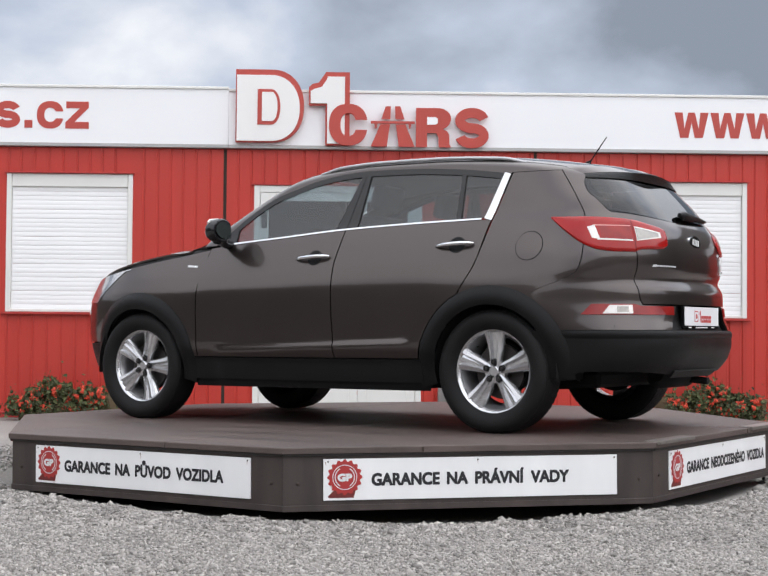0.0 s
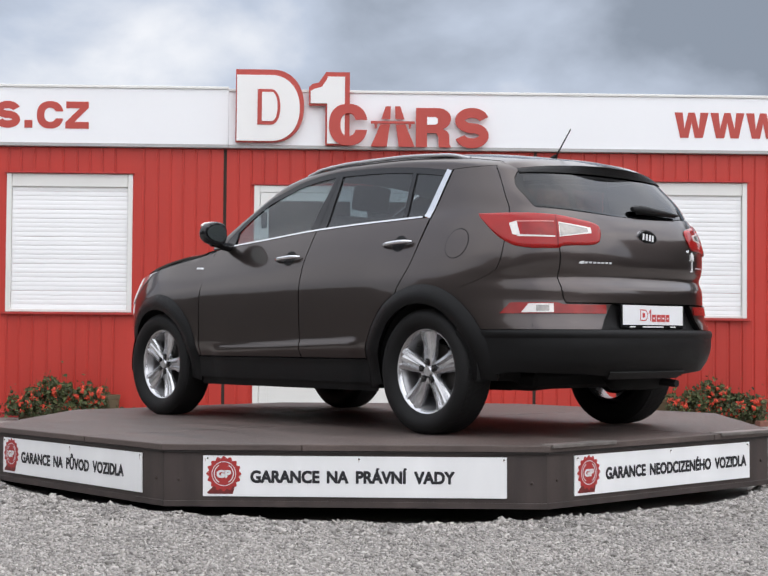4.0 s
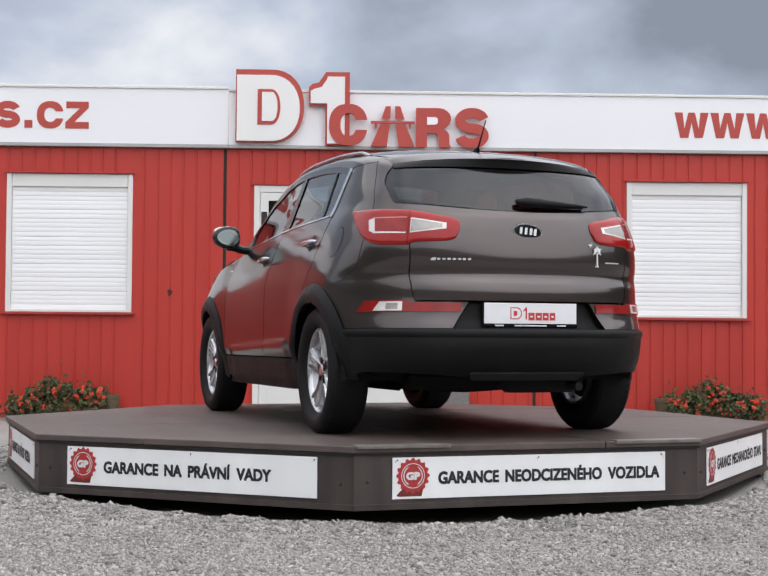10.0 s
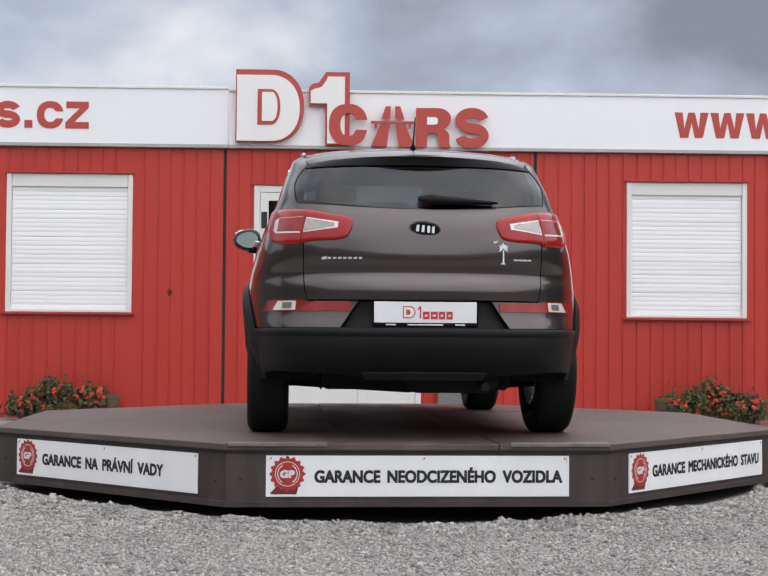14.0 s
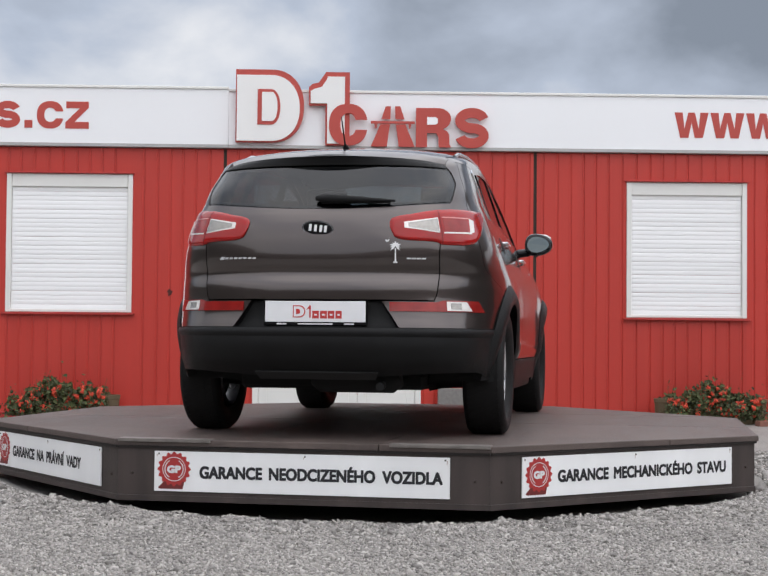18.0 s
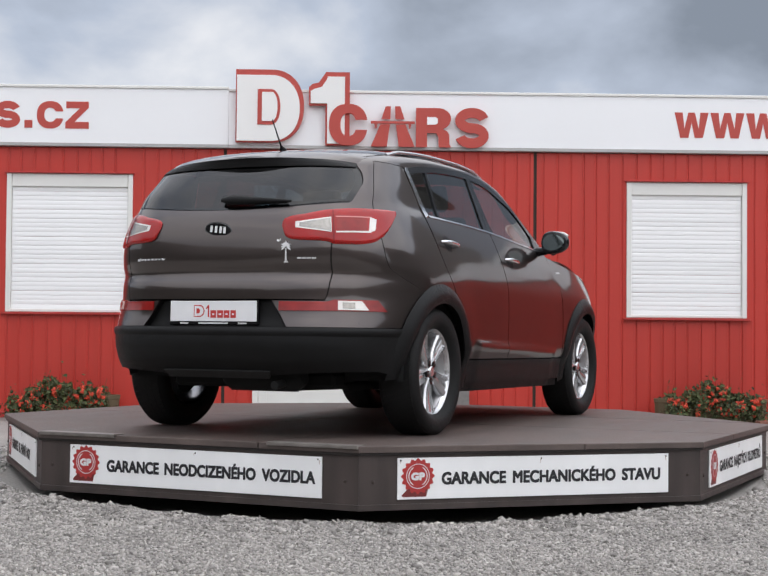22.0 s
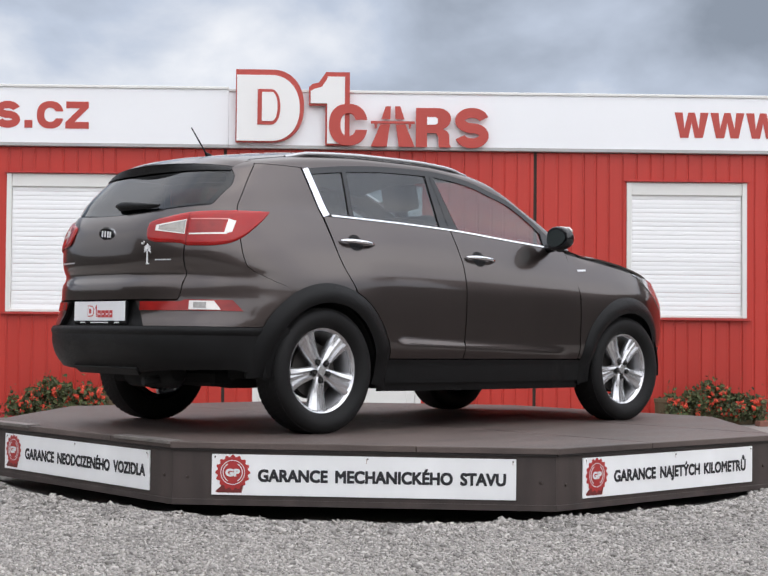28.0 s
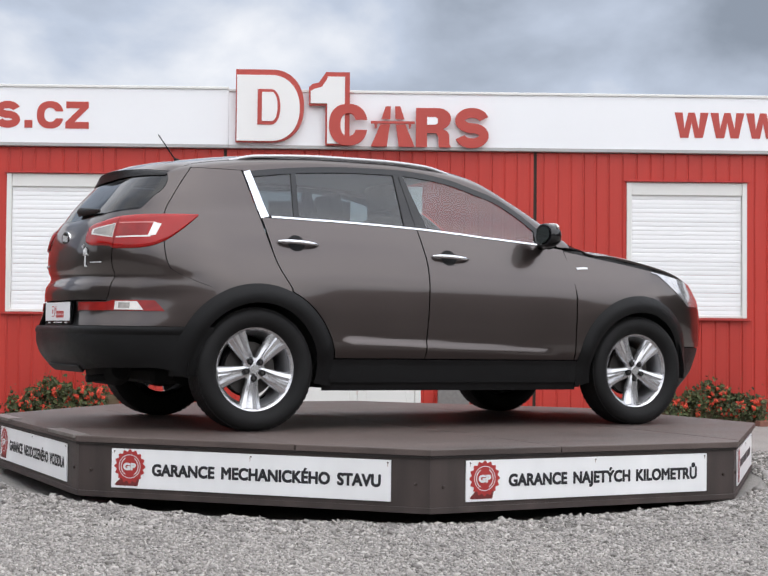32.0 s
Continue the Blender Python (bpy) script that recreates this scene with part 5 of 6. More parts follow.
def build_rear(c):
    paint, black = M["paint"], M["plastic"]

    def rear_rows(z0, z1, yl, yr, nu=50, nv=24):
        v, u = grid(nv, nu)
        z = z0(u) + (z1(u) - z0(u)) * v if callable(z0) else z0 + (z1 - z0) * v
        a, b = yl(z), yr(z)
        return on_rear(a + (b - a) * u, z)

    seam_y = curve([0.70, 0.74, 0.80, 0.95, 1.02, 1.20], [0.583, 0.600, 0.608, 0.613, 0.615, 0.615])
    u, v = grid(60, 30)
    zt = 1.188 + 0.044 * (u * 2 - 1) ** 2
    z = 0.716 + (zt - 0.005 - 0.716) * v
    y = (u * 2 - 1) * (np.minimum(seam_y(z), 0.615) + 0.095 * sstep((z - 1.160) / 0.030))
    gate = panel("tailgate", on_rear(y, z), paint, c, "bronze-grey tailgate with a folded lower ledge")
    # rear window
    g_w = curve([1.17, 1.20, 1.235, 1.32, 1.39, 1.44], [0.570, 0.620, 0.650, 0.658, 0.632, 0.592])
    u, v = grid(60, 18)
    f = (u * 2 - 1)
    zlo = 1.188 + 0.044 * f ** 2
    zhi = 1.438 - 0.010 * f ** 2
    z = zlo + (zhi - zlo) * v
    glass = panel("rear_window", on_rear(f * g_w(z), z), M["rear_glass"], gate, "dark tinted rear window", -0.003, flange=False)
    glass.visible_shadow = False
    # black printed border behind the edge of the pane
    u, v = grid(60, 4)
    f = (u * 2 - 1) * 1.03
    z = 1.188 + 0.044 * f ** 2 - 0.016 + 0.032 * v
    panel("pane_border", on_rear(f * g_w(z), z), M["gloss_black"], glass, "", -0.007, flange=False)
    for s in (-1, 1):
        u, v = grid(6, 24)
        z = 1.215 + (1.44 - 1.215) * v
        panel("pane_border", on_rear(s * (g_w(z) + 0.022 - 0.044 * u), z), M["gloss_black"], glass, "", -0.007, flange=False)
    # body-coloured flanks beside the glass, to the quarter seam
    for s in (-1, 1):
        u, v = grid(18, 34)
        z = 1.178 + (1.500 - 1.178) * v
        b = phi_all(on_side(quarter_end(z) - 0.003, z, 1))
        a = np.minimum(phi_all(on_rear(g_w(z) + 0.004, z)), b - 0.6)
        panel("tailgate_flank", on_round(s * (a + (b - a) * u), z), paint, gate, "", 0.0008)
        # bumper corner, from the tailgate seam to the quarter seam and the arch
        u, v = grid(24, 26)
        z = 0.575 + (1.185 - 0.575) * v
        a = phi_all(on_rear(seam_y(z) + 0.005, z))
        low = np.minimum(-1.33, -AXLE - np.sqrt(np.maximum(0, ARCH ** 2 - (z - HUB_Z) ** 2)))
        b = phi_all(on_side(np.where(z > 0.79, quarter_end(z) - 0.003, low), z, 1))
        panel("bumper_corner", on_round(s * (a + (b - a) * u), z), paint, c, "bronze-grey upper bumper corner")
        # bumper strip between the seam and the plate hollow
        u, v = grid(12, 8)
        z = 0.575 + (0.708 - 0.575) * v
        y = (0.43 - 0.09 * v) + (0.609 - 0.43 + 0.09 * v - 0.0 * v) * u
        y = np.minimum(y, 0.62)
        panel("bumper_strip", on_rear(s * y, z), paint, c)
        # tail lamp
        lamp_lo = curve([20.3, 21.5, 24.0, 32.5, 34.4, 40.0, 45.0, 49.0, 53.0, 57.7], [1.086, 1.034, 1.020, 1.012, 0.999, 1.000, 1.012, 1.045, 1.105, 1.190])
        lamp_hi = curve([20.3, 20.9, 27.0, 34.4, 45.0, 57.7], [1.112, 1.130, 1.157, 1.182, 1.194, 1.199])

        def lamp_at(phi, z, lift):
            lo, hi = lamp_lo(phi), lamp_hi(phi)
            v = np.clip((z - lo) / (hi - lo), 0, 1)
            u = (phi - 20.3) / (57.7 - 20.3)
            dome = 0.010 * np.sqrt(np.clip(1 - (2 * v - 1) ** 10, 0, 1)) * np.sqrt(np.clip(1 - (2 * u - 1) ** 30, 0, 1))
            g = on_round(s * phi, z)
            away = np.stack([g[..., 0] - CX, g[..., 1], 0 * z], -1)
            away /= np.linalg.norm(away, axis=-1, keepdims=True)
            return g + away * (dome + lift)[..., None]
        u, v = grid(72, 20)
        phi = 20.3 + (57.7 - 20.3) * u
        tl = panel("tail_lamp", lamp_at(phi, lamp_lo(phi) + (lamp_hi(phi) - lamp_lo(phi)) * v, 0.004), M["lamp_red"], c, "wide wrap-round red tail lamp with clear inner lens", 0.0, 0.03)

        def lens(p0, p1, lo0, lo1, hi0, hi1, name, material, out, label="", skew=0.0, nu=30):
            u, v = grid(nu, 12)
            a = lo0 + (lo1 - lo0) * u
            b = hi0 + (hi1 - hi0) * u
            return panel(name, lamp_at(p0 + (p1 - p0) * u + skew * v, a + (b - a) * v, out), material, tl, label, 0.0, 0.004)
        lens(24.0, 33.6, 1.082, 1.060, 1.112, 1.140, "clear_lens", M["lamp_clear"], 0.0054, "bright rim of the reversing lens")
        lens(25.1, 33.45, 1.0875, 1.0655, 1.1075, 1.1350, "reversing_lens", M["lamp_grey"], 0.0064, "clear reversing lens")
        lens(34.0, 34.35, 1.004, 1.004, 1.178, 1.178, "lens_gap", M["lamp_dark"], 0.0052)
        lens(44.2, 46.4, 1.066, 1.076, 1.147, 1.137, "light_guide", M["lamp_clear"], 0.0058, "pale curved light guide", 1.0)
        lens(34.8, 45.0, 1.058, 1.064, 1.065, 1.073, "light_guide", M["lamp_clear"], 0.0056)
        lens(34.8, 45.6, 1.140, 1.143, 1.145, 1.149, "light_guide", M["lamp_pink"], 0.0056)
        lens(35.0, 43.8, 1.069, 1.074, 1.137, 1.140, "brake_lens", M["lamp_mid"], 0.0052, "red brake lens")
        # reflector and fog lamp strip in the bumper
        u, v = grid(50, 6)
        phi = 20.0 + (47.0 - 20.0) * u + 3.0 * (1 - v) * u ** 6
        z = 0.657 + (0.047 + 0.011 * sstep((u - 0.45) / 0.1)) * v
        rf = panel("bumper_reflector", on_round(s * phi, z), M["lamp_mid"], c, "red reflector strip in the bumper", 0.006, 0.01)
        u, v = grid(16, 6)
        panel("fog_lens", on_round(s * (35.4 + 6.6 * u + 2.0 * (1 - v) * u), 0.662 + 0.047 * v), M["lamp_clear"], rf, "clear fog lens", 0.009, 0.003)
        panel("fog_reflector", on_round(s * (36.6 + 3.4 * u), 0.670 + 0.031 * v), M["lamp_grey"], rf, "", 0.0105, 0.003)
    # black plate hollow and lower bumper
    u, v = grid(20, 10)
    z = 0.575 + (0.708 - 0.575) * v
    y = (u * 2 - 1) * (0.43 - 0.09 * v - 0.004)
    panel("plate_recess", on_rear(y, z), black, c, "black plate hollow", -0.034)
    u, v = grid(80, 16)
    pm = phi_of(-AXLE - 0.40, 0.88)
    edge = 64
    phi = np.abs(u * 2 - 1) * edge
    z0 = 0.318 + 0.034 * sstep(phi / 40) - 0.055 * sstep((phi - 46) / 16)
    z = z0 + (0.572 - z0) * v
    lb = panel("lower_bumper", on_round((u * 2 - 1) * edge, z), black, c, "black plastic lower bumper", 0.008, 0.04)
    u, v = grid(60, 8)
    g = on_round((u * 2 - 1) * 58, 0.528 + 0.043 * v)
    away = g - np.array([CX, 0, 0])
    away[..., 2] = 0
    away /= np.linalg.norm(away, axis=-1, keepdims=True)
    g += away * (0.009 + 0.009 * np.sin(np.pi * np.clip(0.10 + 0.9 * (1 - v), 0, 1)) * sstep((1 - np.abs(u * 2 - 1)) / 0.12))[..., None]
    panel("bumper_ridge", g, black, lb, "rounded upper ridge of the bumper", 0.0, 0.02)
    u, v = grid(30, 6)
    panel("skid_plate", on_rear((u * 2 - 1) * (0.30 + 0.02 * v), 0.322 + 0.035 * v), M["worn_plastic"], lb, "greyed lower bumper insert", 0.018, 0.03)
    # dealer plate
    px, pz = float(on_rear(np.array([0.0]), np.array([0.655]))[0, 0]) + 0.022, 0.650
    fr = part("number_plate", box(px - 0.012, px + 0.01, -0.268, 0.268, pz - 0.068, pz + 0.060, 0.004), M["gloss_black"], c, "dealer number plate in a black holder")
    part("plate_face", box(px - 0.0155, px - 0.0125, -0.260, 0.260, pz - 0.050, pz + 0.056, 0.001), M["white_plate"], fr, "white plate with plain red marks")
    fx = px - 0.0165
    turn = pose(fx, 0, pz, 0, 0, -90)

    def mark(poly, material, lift=0.0):
        part("plate_mark", plate(poly, 0.0008), material, fr, "", pose(fx - lift, 0, pz, 0, 0, -90))
    mark([(-0.115, -0.028), (-0.115, 0.034)] + ring_poly(-0.08, 0.003, 0.03, 0.031, 85, -85, 12), M["red_mark"])
    mark([(-0.110, -0.023), (-0.110, 0.029)] + ring_poly(-0.08, 0.003, 0.024, 0.025, 85, -85, 12), M["white_plate"], 0.001)
    mark([(-0.098, -0.010), (-0.098, 0.016)] + ring_poly(-0.085, 0.003, 0.008, 0.013, 85, -85, 10), M["red_mark"], 0.002)
    mark([(-0.045, 0.012), (-0.03, 0.034), (-0.022, 0.034), (-0.022, -0.028), (-0.030, -0.028), (-0.030, 0.018)], M["red_mark"])
    for i, w in enumerate((0.034, 0.036, 0.034, 0.032)):
        a = -0.014 + 0.040 * i
        mark([(a, -0.032), (a, 0.007), (a + w, 0.007), (a + w, -0.032)], M["red_mark"])
        mark([(a + 0.010, -0.017), (a + 0.010, -0.009), (a + w - 0.010, -0.009), (a + w - 0.010, -0.017)], M["white_plate"], 0.001)
    for a, b in ((-0.20, -0.15), (-0.09, 0.09), (0.15, 0.20)):
        part("holder_lettering_bar", box(px - 0.0135, px - 0.012, a, b, pz - 0.063, pz - 0.056), M["sticker"], fr)
    # emblem: black oval with a bright rim and plain bars
    ez = 1.078
    ex = float(on_rear(np.array([0.0]), np.array([ez]))[0, 0])
    lean = pose(ex - 0.004, 0, ez, 0, 6, -90)
    ov = lambda a, b: [(a * math.cos(t), b * math.sin(t)) for t in np.linspace(0, 6.283, 41)[:-1]]
    em = part("emblem", plate(ov(0.083, 0.040), 0.012), M["chrome"], c, "chrome-rimmed black oval emblem with plain marks", lean)
    part("emblem_field", plate(ov(0.075, 0.033), 0.004), M["gloss_black"], em, "", pose(0, -0.0035, 0))
    for a in (-0.046, -0.018, 0.010, 0.034):
        part("emblem_bar", plate([(a, -0.017), (a + 0.014, -0.017), (a + 0.014, 0.017), (a, 0.017)], 0.002), M["sticker"], em, "", pose(0, -0.0055, 0))
    # chrome badges that cannot be read, their gleam put into a pale base colour
    def on_gate(y, z, poly, name, material, label="", host=c, tilt=0):
        x = float(on_rear(np.array([y]), np.array([z]))[0, 0])
        x2 = float(on_rear(np.array([y + 0.05]), np.array([z]))[0, 0])
        yaw = math.degrees(math.atan2(x2 - x, 0.05))
        return part(name, plate(poly, 0.006), material, host, label, pose(x - 0.008, y, z, 0, tilt, -90 - yaw))
    for k in range(8):
        on_gate(0.512 - 0.026 * k, 0.926, [(-0.009, -0.0045), (0.007, -0.0045), (0.009, 0.0045), (-0.007, 0.0045)] if k else [(-0.016, -0.006), (0.010, -0.007), (0.016, 0.008), (-0.006, 0.006)], "badge_bar", M["badge"], "", gate)
    for k in range(4):
        on_gate(-0.470 - 0.024 * k, 0.925, [(-0.011, -0.0035), (0.010, -0.0035), (0.011, 0.0035), (-0.010, 0.0035)], "badge_bar", M["badge"], "", gate)
    # white palm sticker with a crescent
    on_gate(-0.402, 0.940, [(-0.003, -0.034), (0.005, -0.034), (0.003, 0.036), (-0.002, 0.036)], "sticker_trunk", M["sticker"], "", gate)
    on_gate(-0.402, 0.905, [(-0.013, -0.003), (0.013, -0.003), (0.007, 0.004), (-0.007, 0.004)], "sticker_foot", M["sticker"], "", gate)
    for k in range(9):
        # fronds: slim pointed leaves that droop round the trunk's top
        t = radians(-35 + 250 * k / 8)
        d, w = (math.cos(t), math.sin(t)), 0.0052
        ln = 0.026 if k % 2 else 0.031
        frond = [(0, 0), (0.5 * ln * d[0] - w * d[1], 0.5 * ln * d[1] + w * d[0]), (ln * d[0], ln * d[1] - 0.004), (0.5 * ln * d[0] + w * d[1], 0.5 * ln * d[1] - w * d[0])]
        fr = on_gate(-0.402, 0.986, frond, "sticker_frond", M["sticker"], "white palm-tree vinyl sticker" if k == 0 else "", gate)
        fr.location.x -= 0.0002 * k
    ts = np.linspace(radians(200), radians(380), 16)
    on_gate(-0.360, 1.020, [(0.011 * math.cos(t), 0.011 * math.sin(t)) for t in ts] + [(0.002 + 0.008 * math.cos(t), 0.005 + 0.008 * math.sin(t)) for t in ts[::-1]], "sticker_moon", M["sticker"], "", gate)
    # spoiler: painted top, black rear lip
    ys = np.linspace(-0.602, 0.602, 41)
    vs = []
    for y in ys:
        f = y / 0.602
        xe = -1.920 + 0.127 * f ** 2 + 0.073 * f ** 8
        x0 = -1.64
        yy = [y * (1 - 0.022 * q) for q in (0, 0.33, 0.67, 1)]
        z_at = lambda x: float(on_top(np.array([x]), np.array([min(abs(y), 0.598)]))[0, 2])
        zr = z_at(x0)
        ze = 1.481 - 0.026 * f ** 2 - 0.006 * f ** 8
        vs += [(x0, yy[0], zr), (x0 + (xe - x0) * 0.33, yy[1], zr + (ze - zr) * 0.28 + 0.006), (x0 + (xe - x0) * 0.67, yy[2], zr + (ze - zr) * 0.62 + 0.008), (xe, yy[3], ze)]
    top_f = [(i * 4 + j, i * 4 + j + 1, (i + 1) * 4 + j + 1, (i + 1) * 4 + j) for i in range(40) for j in range(3)]
    def used(faces):
        ids = sorted({k for f in faces for k in f})
        at = {k: n for n, k in enumerate(ids)}
        return [vs[k] for k in ids], [tuple(at[k] for k in f) for f in faces]
    for edge in (0, 40):
        for j in range(3):
            a, b = vs[edge * 4 + j], vs[edge * 4 + j + 1]
            k = len(vs)
            vs += [a, b, (b[0], b[1] * 0.985, b[2] - 0.030), (a[0], a[1] * 0.985, a[2] - 0.040)]
            top_f.append((k, k + 1, k + 2, k + 3))
    sp = obj("spoiler", mesh_of("spoiler", *used(top_f), True, 60), paint, c, None, "bronze-grey roof spoiler")
    u, v = grid(49, 7)
    f = u * 2 - 1
    zl = 1.434 - 0.010 * f ** 2
    low = on_rear(f * (g_w(zl) - 0.002), zl)
    low[..., 0] -= 0.005
    xe = -1.920 + 0.127 * f ** 2 + 0.073 * f ** 8
    high = np.stack([xe, f * 0.589, 1.481 - 0.026 * f ** 2 - 0.006 * f ** 8 - 0.002], -1)
    lip = low + (high - low) * v[..., None]
    lip[..., 2] += 0.006 * np.sin(np.pi * v)
    panel("spoiler_lip", lip, M["plastic"], sp, "black spoiler lip above the glass", 0.0, 0.02)
    # rear wiper on its cover
    pts = [tuple(on_rear(np.array([y]), np.array([1.240 - 0.016 * k / 7]))[0] + np.array([-0.024, 0, 0])) for k, y in enumerate(np.linspace(0.03, -0.385, 8))]
    wp = obj("rear_wiper", tube(pts, [0.012, 0.026, 0.024, 0.020, 0.017, 0.013, 0.010, 0.006], 10, "rear_wiper"), M["plastic"], gate, None, "black rear wiper under its cover")
    pts = [tuple(on_rear(np.array([y]), np.array([1.218]))[0] + np.array([-0.012, 0, 0])) for y in np.linspace(0.0, -0.36, 10)]
    part("wiper_blade", tube(pts, 0.008, 6, "wiper_blade"), M["plastic"], wp)
    # aerial on the roof
    zb = float(on_top(np.array([-1.50]), np.array([0.0]))[0, 2])
    part("aerial", tube([(-1.47, 0, zb - 0.012), (-1.50, 0, zb + 0.010), (-1.515, 0, zb + 0.024), (-1.618, 0, 1.732)], [0.024, 0.016, 0.005, 0.0032], 8, "aerial"), M["plastic"], c, "thin black roof aerial")
    # exhaust and underside
    part("silencer", tube([(-1.95, 0.06, 0.325), (-1.95, 0.02, 0.315), (-1.95, -0.36, 0.315), (-1.95, -0.40, 0.325)], [0.05, 0.078, 0.078, 0.05], 14, "silencer"), M["shadow_black"], c, "dull exhaust silencer")
    # tailpipe coloured near-black so it sinks into the shade below the bumper
    part("tailpipe", tube([(-1.95, -0.30, 0.29), (-2.05, -0.32, 0.28), (-2.12, -0.32, 0.275)], 0.022, 10, "tailpipe"), M["shadow_black"], c, "tailpipe in shade black")
    part("rear_axle", tube([(-1.32, -0.72, 0.30), (-1.30, 0, 0.26), (-1.32, 0.72, 0.30)], 0.045, 10, "rear_axle"), M["shadow_black"], c)


def build_top(c):
    paint = M["paint"]

    def edge_y(x):
        return half_width(x, np.maximum(top_line(x) - 0.052 - 0.02 * sstep((x - 0.1) / 0.4), 0.5))
    u, v = grid(60, 40)
    x = -1.72 + (0.21 + 1.72) * u
    panel("roof", on_top(x, (v * 2 - 1) * edge_y(x) * 0.998), paint, c, "bronze-grey roof skin")
    u, v = grid(30, 40)
    x = 0.225 + (1.00 - 0.225) * u
    ws = panel("windscreen", on_top(x, (v * 2 - 1) * edge_y(x) * 0.985), M["glass"], c, "raked windscreen", flange=False)
    ws.visible_shadow = False
    u, v = grid(40, 40)
    x = 1.01 + (2.06 - 1.01) * u
    hy = curve([0.8, 1.0, 1.15, 1.49, 1.75, 1.98, 2.06], [0.80, 0.80, 0.79, 0.765, 0.70, 0.56, 0.46])
    panel("bonnet", on_top(x, (v * 2 - 1) * np.minimum(hy(x), 0.93 * half_width(x, top_line(x) - 0.12))), paint, c, "bronze-grey bonnet")
    # nose: bumper, lower cladding
    for s in (-1, 1):
        u, v = grid(24, 20)
        z = 0.50 + (0.90 - 0.50) * v
        y0 = 0.0
        xa = 1.80
        g = on_front(s * (0.02 + (0.70 - 0.02) * u), z)
        panel("front_bumper", g, paint, c, "bronze-grey front bumper")
        g = on_front(s * (0.02 + (0.72 - 0.02) * u), 0.22 + 0.27 * v)
        panel("front_apron", g, M["plastic"], c, "black plastic front apron", -0.004)
        u, v = grid(16, 20)
        z = 0.50 + (0.80 - 0.50) * v
        xe = on_front(np.full_like(z, 0.70), z)[..., 0] - 0.004
        xs = np.maximum(AXLE + np.sqrt(np.maximum(ARCH ** 2 - (z - HUB_Z) ** 2, 0)), 1.4)
        panel("bumper_end", on_side(xs + (xe - xs) * u, z, s), paint, c)
        z = 0.22 + 0.27 * v
        xe = on_front(np.full_like(z, 0.72), z)[..., 0] - 0.002
        xs = AXLE + np.sqrt(np.maximum(ARCH ** 2 - (z - HUB_Z) ** 2, 0))
        panel("apron_end", on_side(xs + (np.maximum(xe, xs + 0.01) - xs) * u, z, s), M["plastic"], c, "", -0.004)


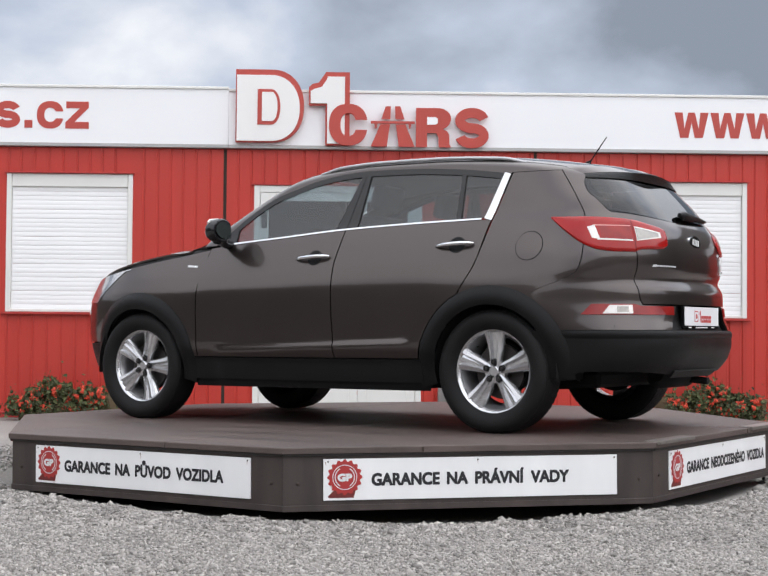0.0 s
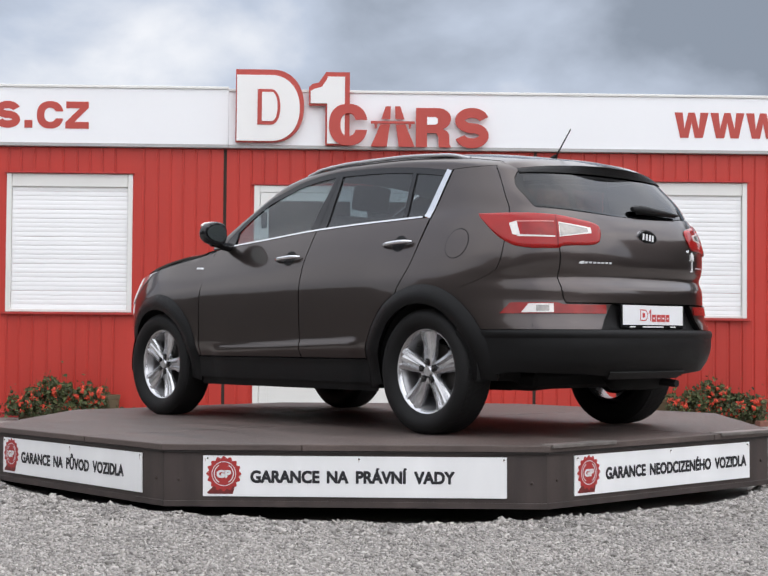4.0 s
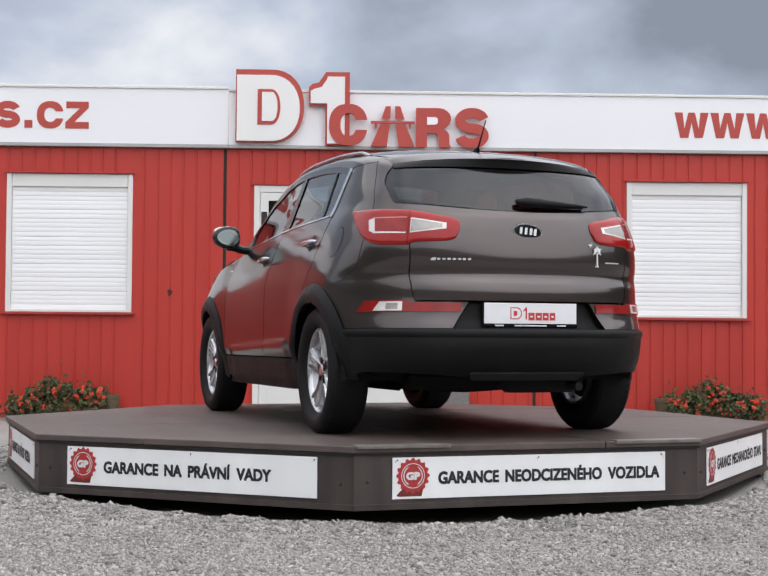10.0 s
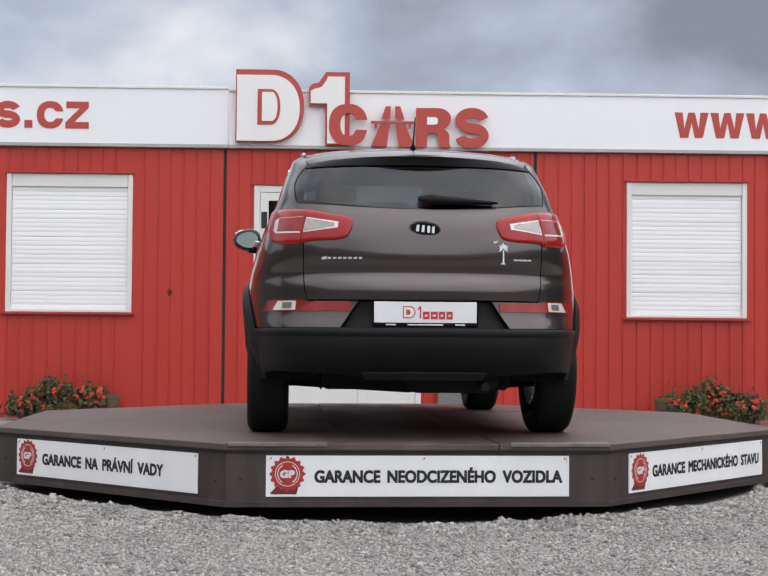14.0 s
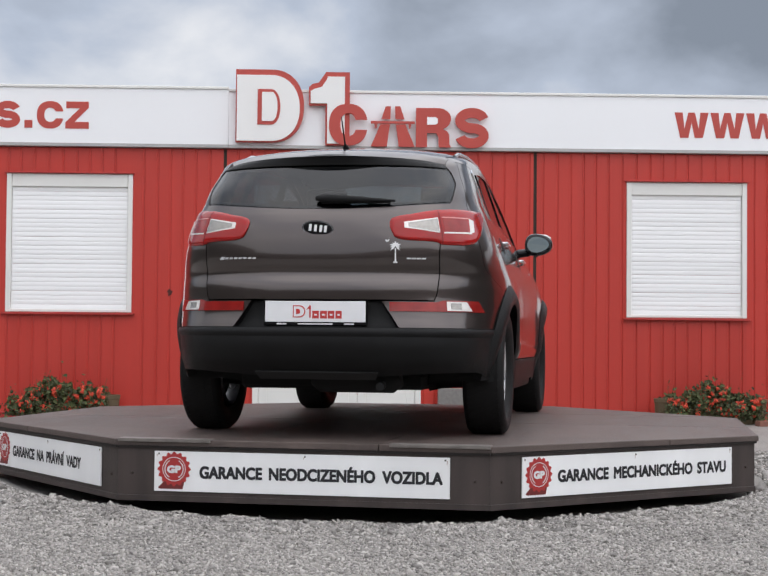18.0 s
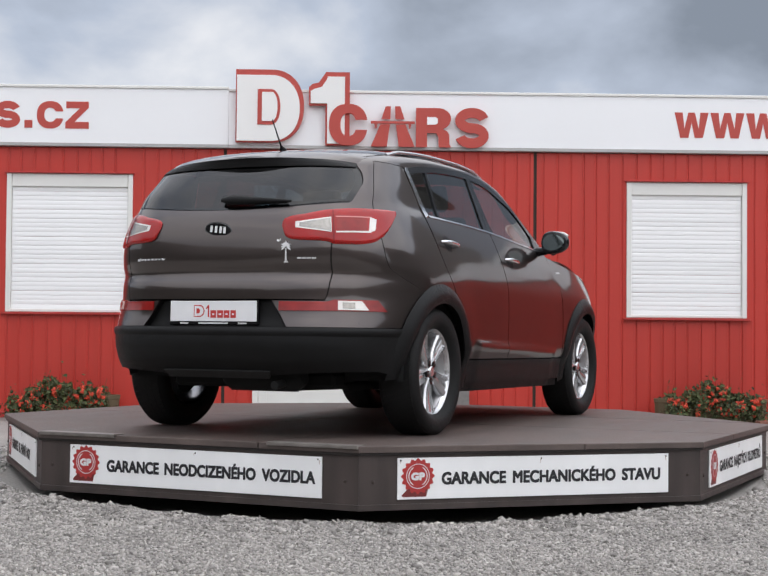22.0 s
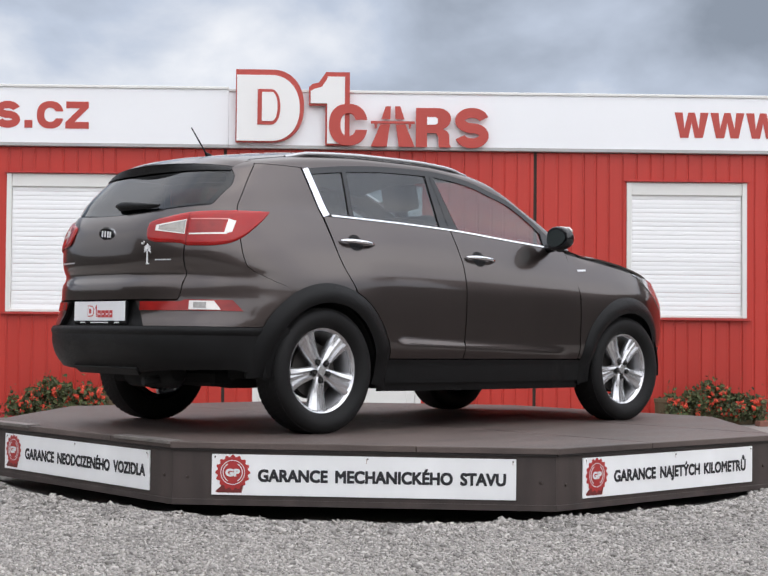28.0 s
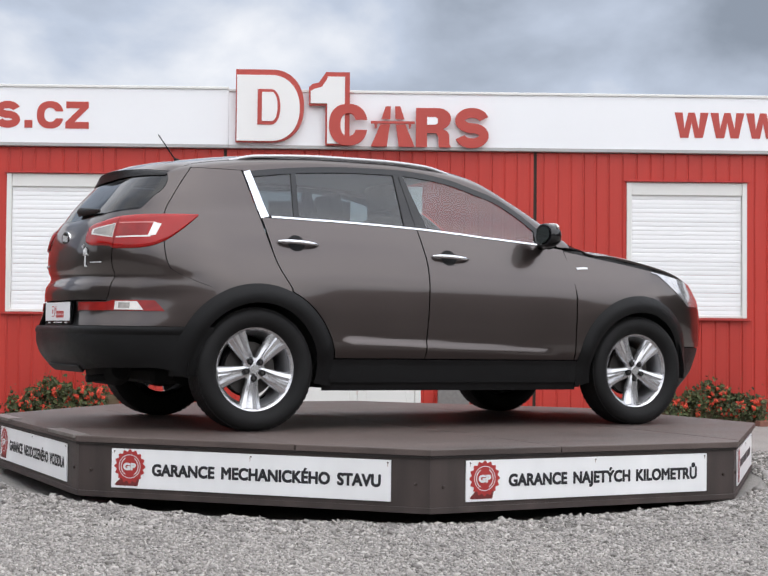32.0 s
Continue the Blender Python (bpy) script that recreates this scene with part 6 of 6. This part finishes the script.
def build_cabin(c):
    """The dark shell behind the seams, the floor and the seats."""
    xs = np.linspace(-2.10, 2.05, 70)
    zs = np.linspace(0.24, 1.10, 22)
    for s in (-1, 1):
        vs, fs = [], []
        for x in xs:
            for z in zs:
                w = max(0.0, float(half_width(x, min(z, float(top_line(x)) - 0.06))) - 0.030)
                if min(abs(x - AXLE), abs(x + AXLE)) < 0.40 and math.hypot(min(abs(x - AXLE), abs(x + AXLE)), z - HUB_Z) < 0.44:
                    w = min(w, 0.50)
                zz = max(z, 0.24 + 0.12 * float(sstep((abs(x) - 1.62) / 0.16)))
                vs.append((x, s * w, min(zz, float(top_line(x)) - 0.06)))
        n = len(zs)
        fs = [(i * n + j, (i + 1) * n + j, (i + 1) * n + j + 1, i * n + j + 1) for i in range(len(xs) - 1) for j in range(n - 1)]
        obj("inner_shell", mesh_of("inner_shell", vs, fs), M["shadow_black"], c)
    for s in (-1, 1):
        gx, gz = grid(26, 14)
        z = 1.10 + 0.345 * gz
        x = -1.34 + (quarter_end(z) - 0.06 + 1.34) * gx
        w = np.maximum(half_width(np.maximum(x, -1.97), z) - 0.035, 0.02)
        vs = np.stack([x, s * w, z], -1).reshape(-1, 3).tolist()
        fs = [(i * 14 + j, (i + 1) * 14 + j, (i + 1) * 14 + j + 1, i * 14 + j + 1) for i in range(25) for j in range(13) if w[i, j] > 0.5]
        obj("pillar_lining", mesh_of("pillar_lining", vs, fs), M["shadow_black"], c)
    part("floor_pan", box(-1.80, 1.80, -0.50, 0.50, 0.25, 0.34, 0.02), M["shadow_black"], c, "floor pan, near-black for the shade under the car")
    part("floor_pan", box(-0.88, 0.88, -0.84, 0.84, 0.25, 0.34, 0.02), M["shadow_black"], c)
    part("cabin_floor", box(-2.0, 0.95, -0.74, 0.74, 0.55, 0.60), M["interior"], c)
    part("rear_closer", box(-1.98, -1.94, -0.55, 0.55, 0.34, 1.14), M["shadow_black"], c)
    part("load_cover", box(-1.86, -1.15, -0.62, 0.62, 1.02, 1.04), M["interior"], c, "dark load-area cover")
    part("dashboard", box(0.62, 0.98, -0.72, 0.72, 0.80, 1.08, 0.05, 3), M["interior"], c, "dark dashboard")
    vs, fs = [], []
    for i in range(24):
        for j in range(8):
            a, b = 2 * math.pi * i / 24, 2 * math.pi * j / 8
            r = 0.185 + 0.014 * math.cos(b)
            vs.append((0.014 * math.sin(b), r * math.cos(a), r * math.sin(a)))
    fs = [(i * 8 + j, i * 8 + (j + 1) % 8, ((i + 1) % 24) * 8 + (j + 1) % 8, ((i + 1) % 24) * 8 + j) for i in range(24) for j in range(8)]
    part("steering_wheel", mesh_of("steering_wheel", vs, fs, True), M["interior"], c, "", pose(0.52, 0.37, 1.0, 0, -22, 0))
    for s in (-1, 1):
        bm = bmesh.new()
        box_into(bm, -0.06, 0.06, -0.24, 0.24, 0.0, 0.60, 0.05, 3)
        st = part("front_seat", bm, M["interior"], c, "dark cloth front seat", pose(-0.12, s * 0.37, 0.70, 0, -14, 0), True)
        part("headrest", box(-0.045, 0.045, -0.13, 0.13, 0.64, 0.80, 0.035, 3), M["interior"], st, "", None, True)
        part("seat_cushion", box(0.0, 0.5, -0.25, 0.25, -0.12, 0.04, 0.04, 2), M["interior"], st, "", None, True)
    for k in (-1, 0, 1):
        bm = bmesh.new()
        box_into(bm, -0.06, 0.06, -0.22, 0.22, 0.0, 0.52, 0.04, 3)
        st = part("rear_seat", bm, M["interior"], c, "dark cloth rear seat back", pose(-1.02, k * 0.45, 0.63, 0, -18, 0), True)
        part("headrest", box(-0.04, 0.04, -0.12, 0.12, 0.54, 0.66, 0.03, 3), M["interior"], st, "", None, True)
    # roof lining
    u, v = grid(24, 16)
    x = -1.62 + 1.80 * u
    g = on_top(x, (v * 2 - 1) * 0.55)
    g[..., 2] -= 0.05
    vs = g.reshape(-1, 3).tolist()
    fs = [(i * 16 + j, (i + 1) * 16 + j, (i + 1) * 16 + j + 1, i * 16 + j + 1) for i in range(23) for j in range(15)]
    obj("roof_lining", mesh_of("roof_lining", vs, fs, True, 180), M["lining"], c, None, "grey cloth roof lining")


def build_car():
    c = empty("car", "bronze-grey compact sport-utility car parked on the brown turntable", "car")
    build_top(c)
    for s in (1, -1):
        build_side(c, s)
    build_rear(c)
    # fuel flap on the left
    vs, fs = lathe([(0.0, 0.0), (1.0, 0.0)], 30)
    for r, lift, nm, mt in ((0.083, 0.0008, "flap_gap", M["shadow_black"]), (0.079, 0.0022, "fuel_flap", M["paint"])):
        rr = np.linspace(0, r, 6)
        pts, ff = [], []
        for q in rr:
            for t in np.linspace(0, 6.283, 33)[:-1]:
                pts.append((-1.535 + q * math.cos(t), 1.04 + q * math.sin(t)))
        pts = np.array(pts)
        g = on_side(pts[:, 0], pts[:, 1], 1)
        g[:, 1] += lift
        ff = [(i * 32 + j, i * 32 + (j + 1) % 32, (i + 1) * 32 + (j + 1) % 32, (i + 1) * 32 + j) for i in range(5) for j in range(32)]
        obj(nm, mesh_of(nm, g.tolist(), ff, True, 180), mt, c, None, "round fuel filler flap" if nm == "fuel_flap" else "")
    build_cabin(c)
    return c


car = build_car()


# ---- motions ----
def turn_pose(t):
    return pose(0, 0, 0, 0, 0, 146.39 - 3.7048 * t) @ pose(0, 0, 0, 0, 0.516, 0)


def motions():
    times = [2.0 * i for i in range(17)]
    walk(turntable, [(t, turn_pose(t)) for t in times])
    walk(car, [(t, turn_pose(t) @ pose(0.033, -0.042, DECK_Z)) for t in times])
    walk(clouds, [(t, pose(0, 0, 0, 0, 0, 4.6 - 0.131 * t)) for t in (0, 16, 32)])


motions()
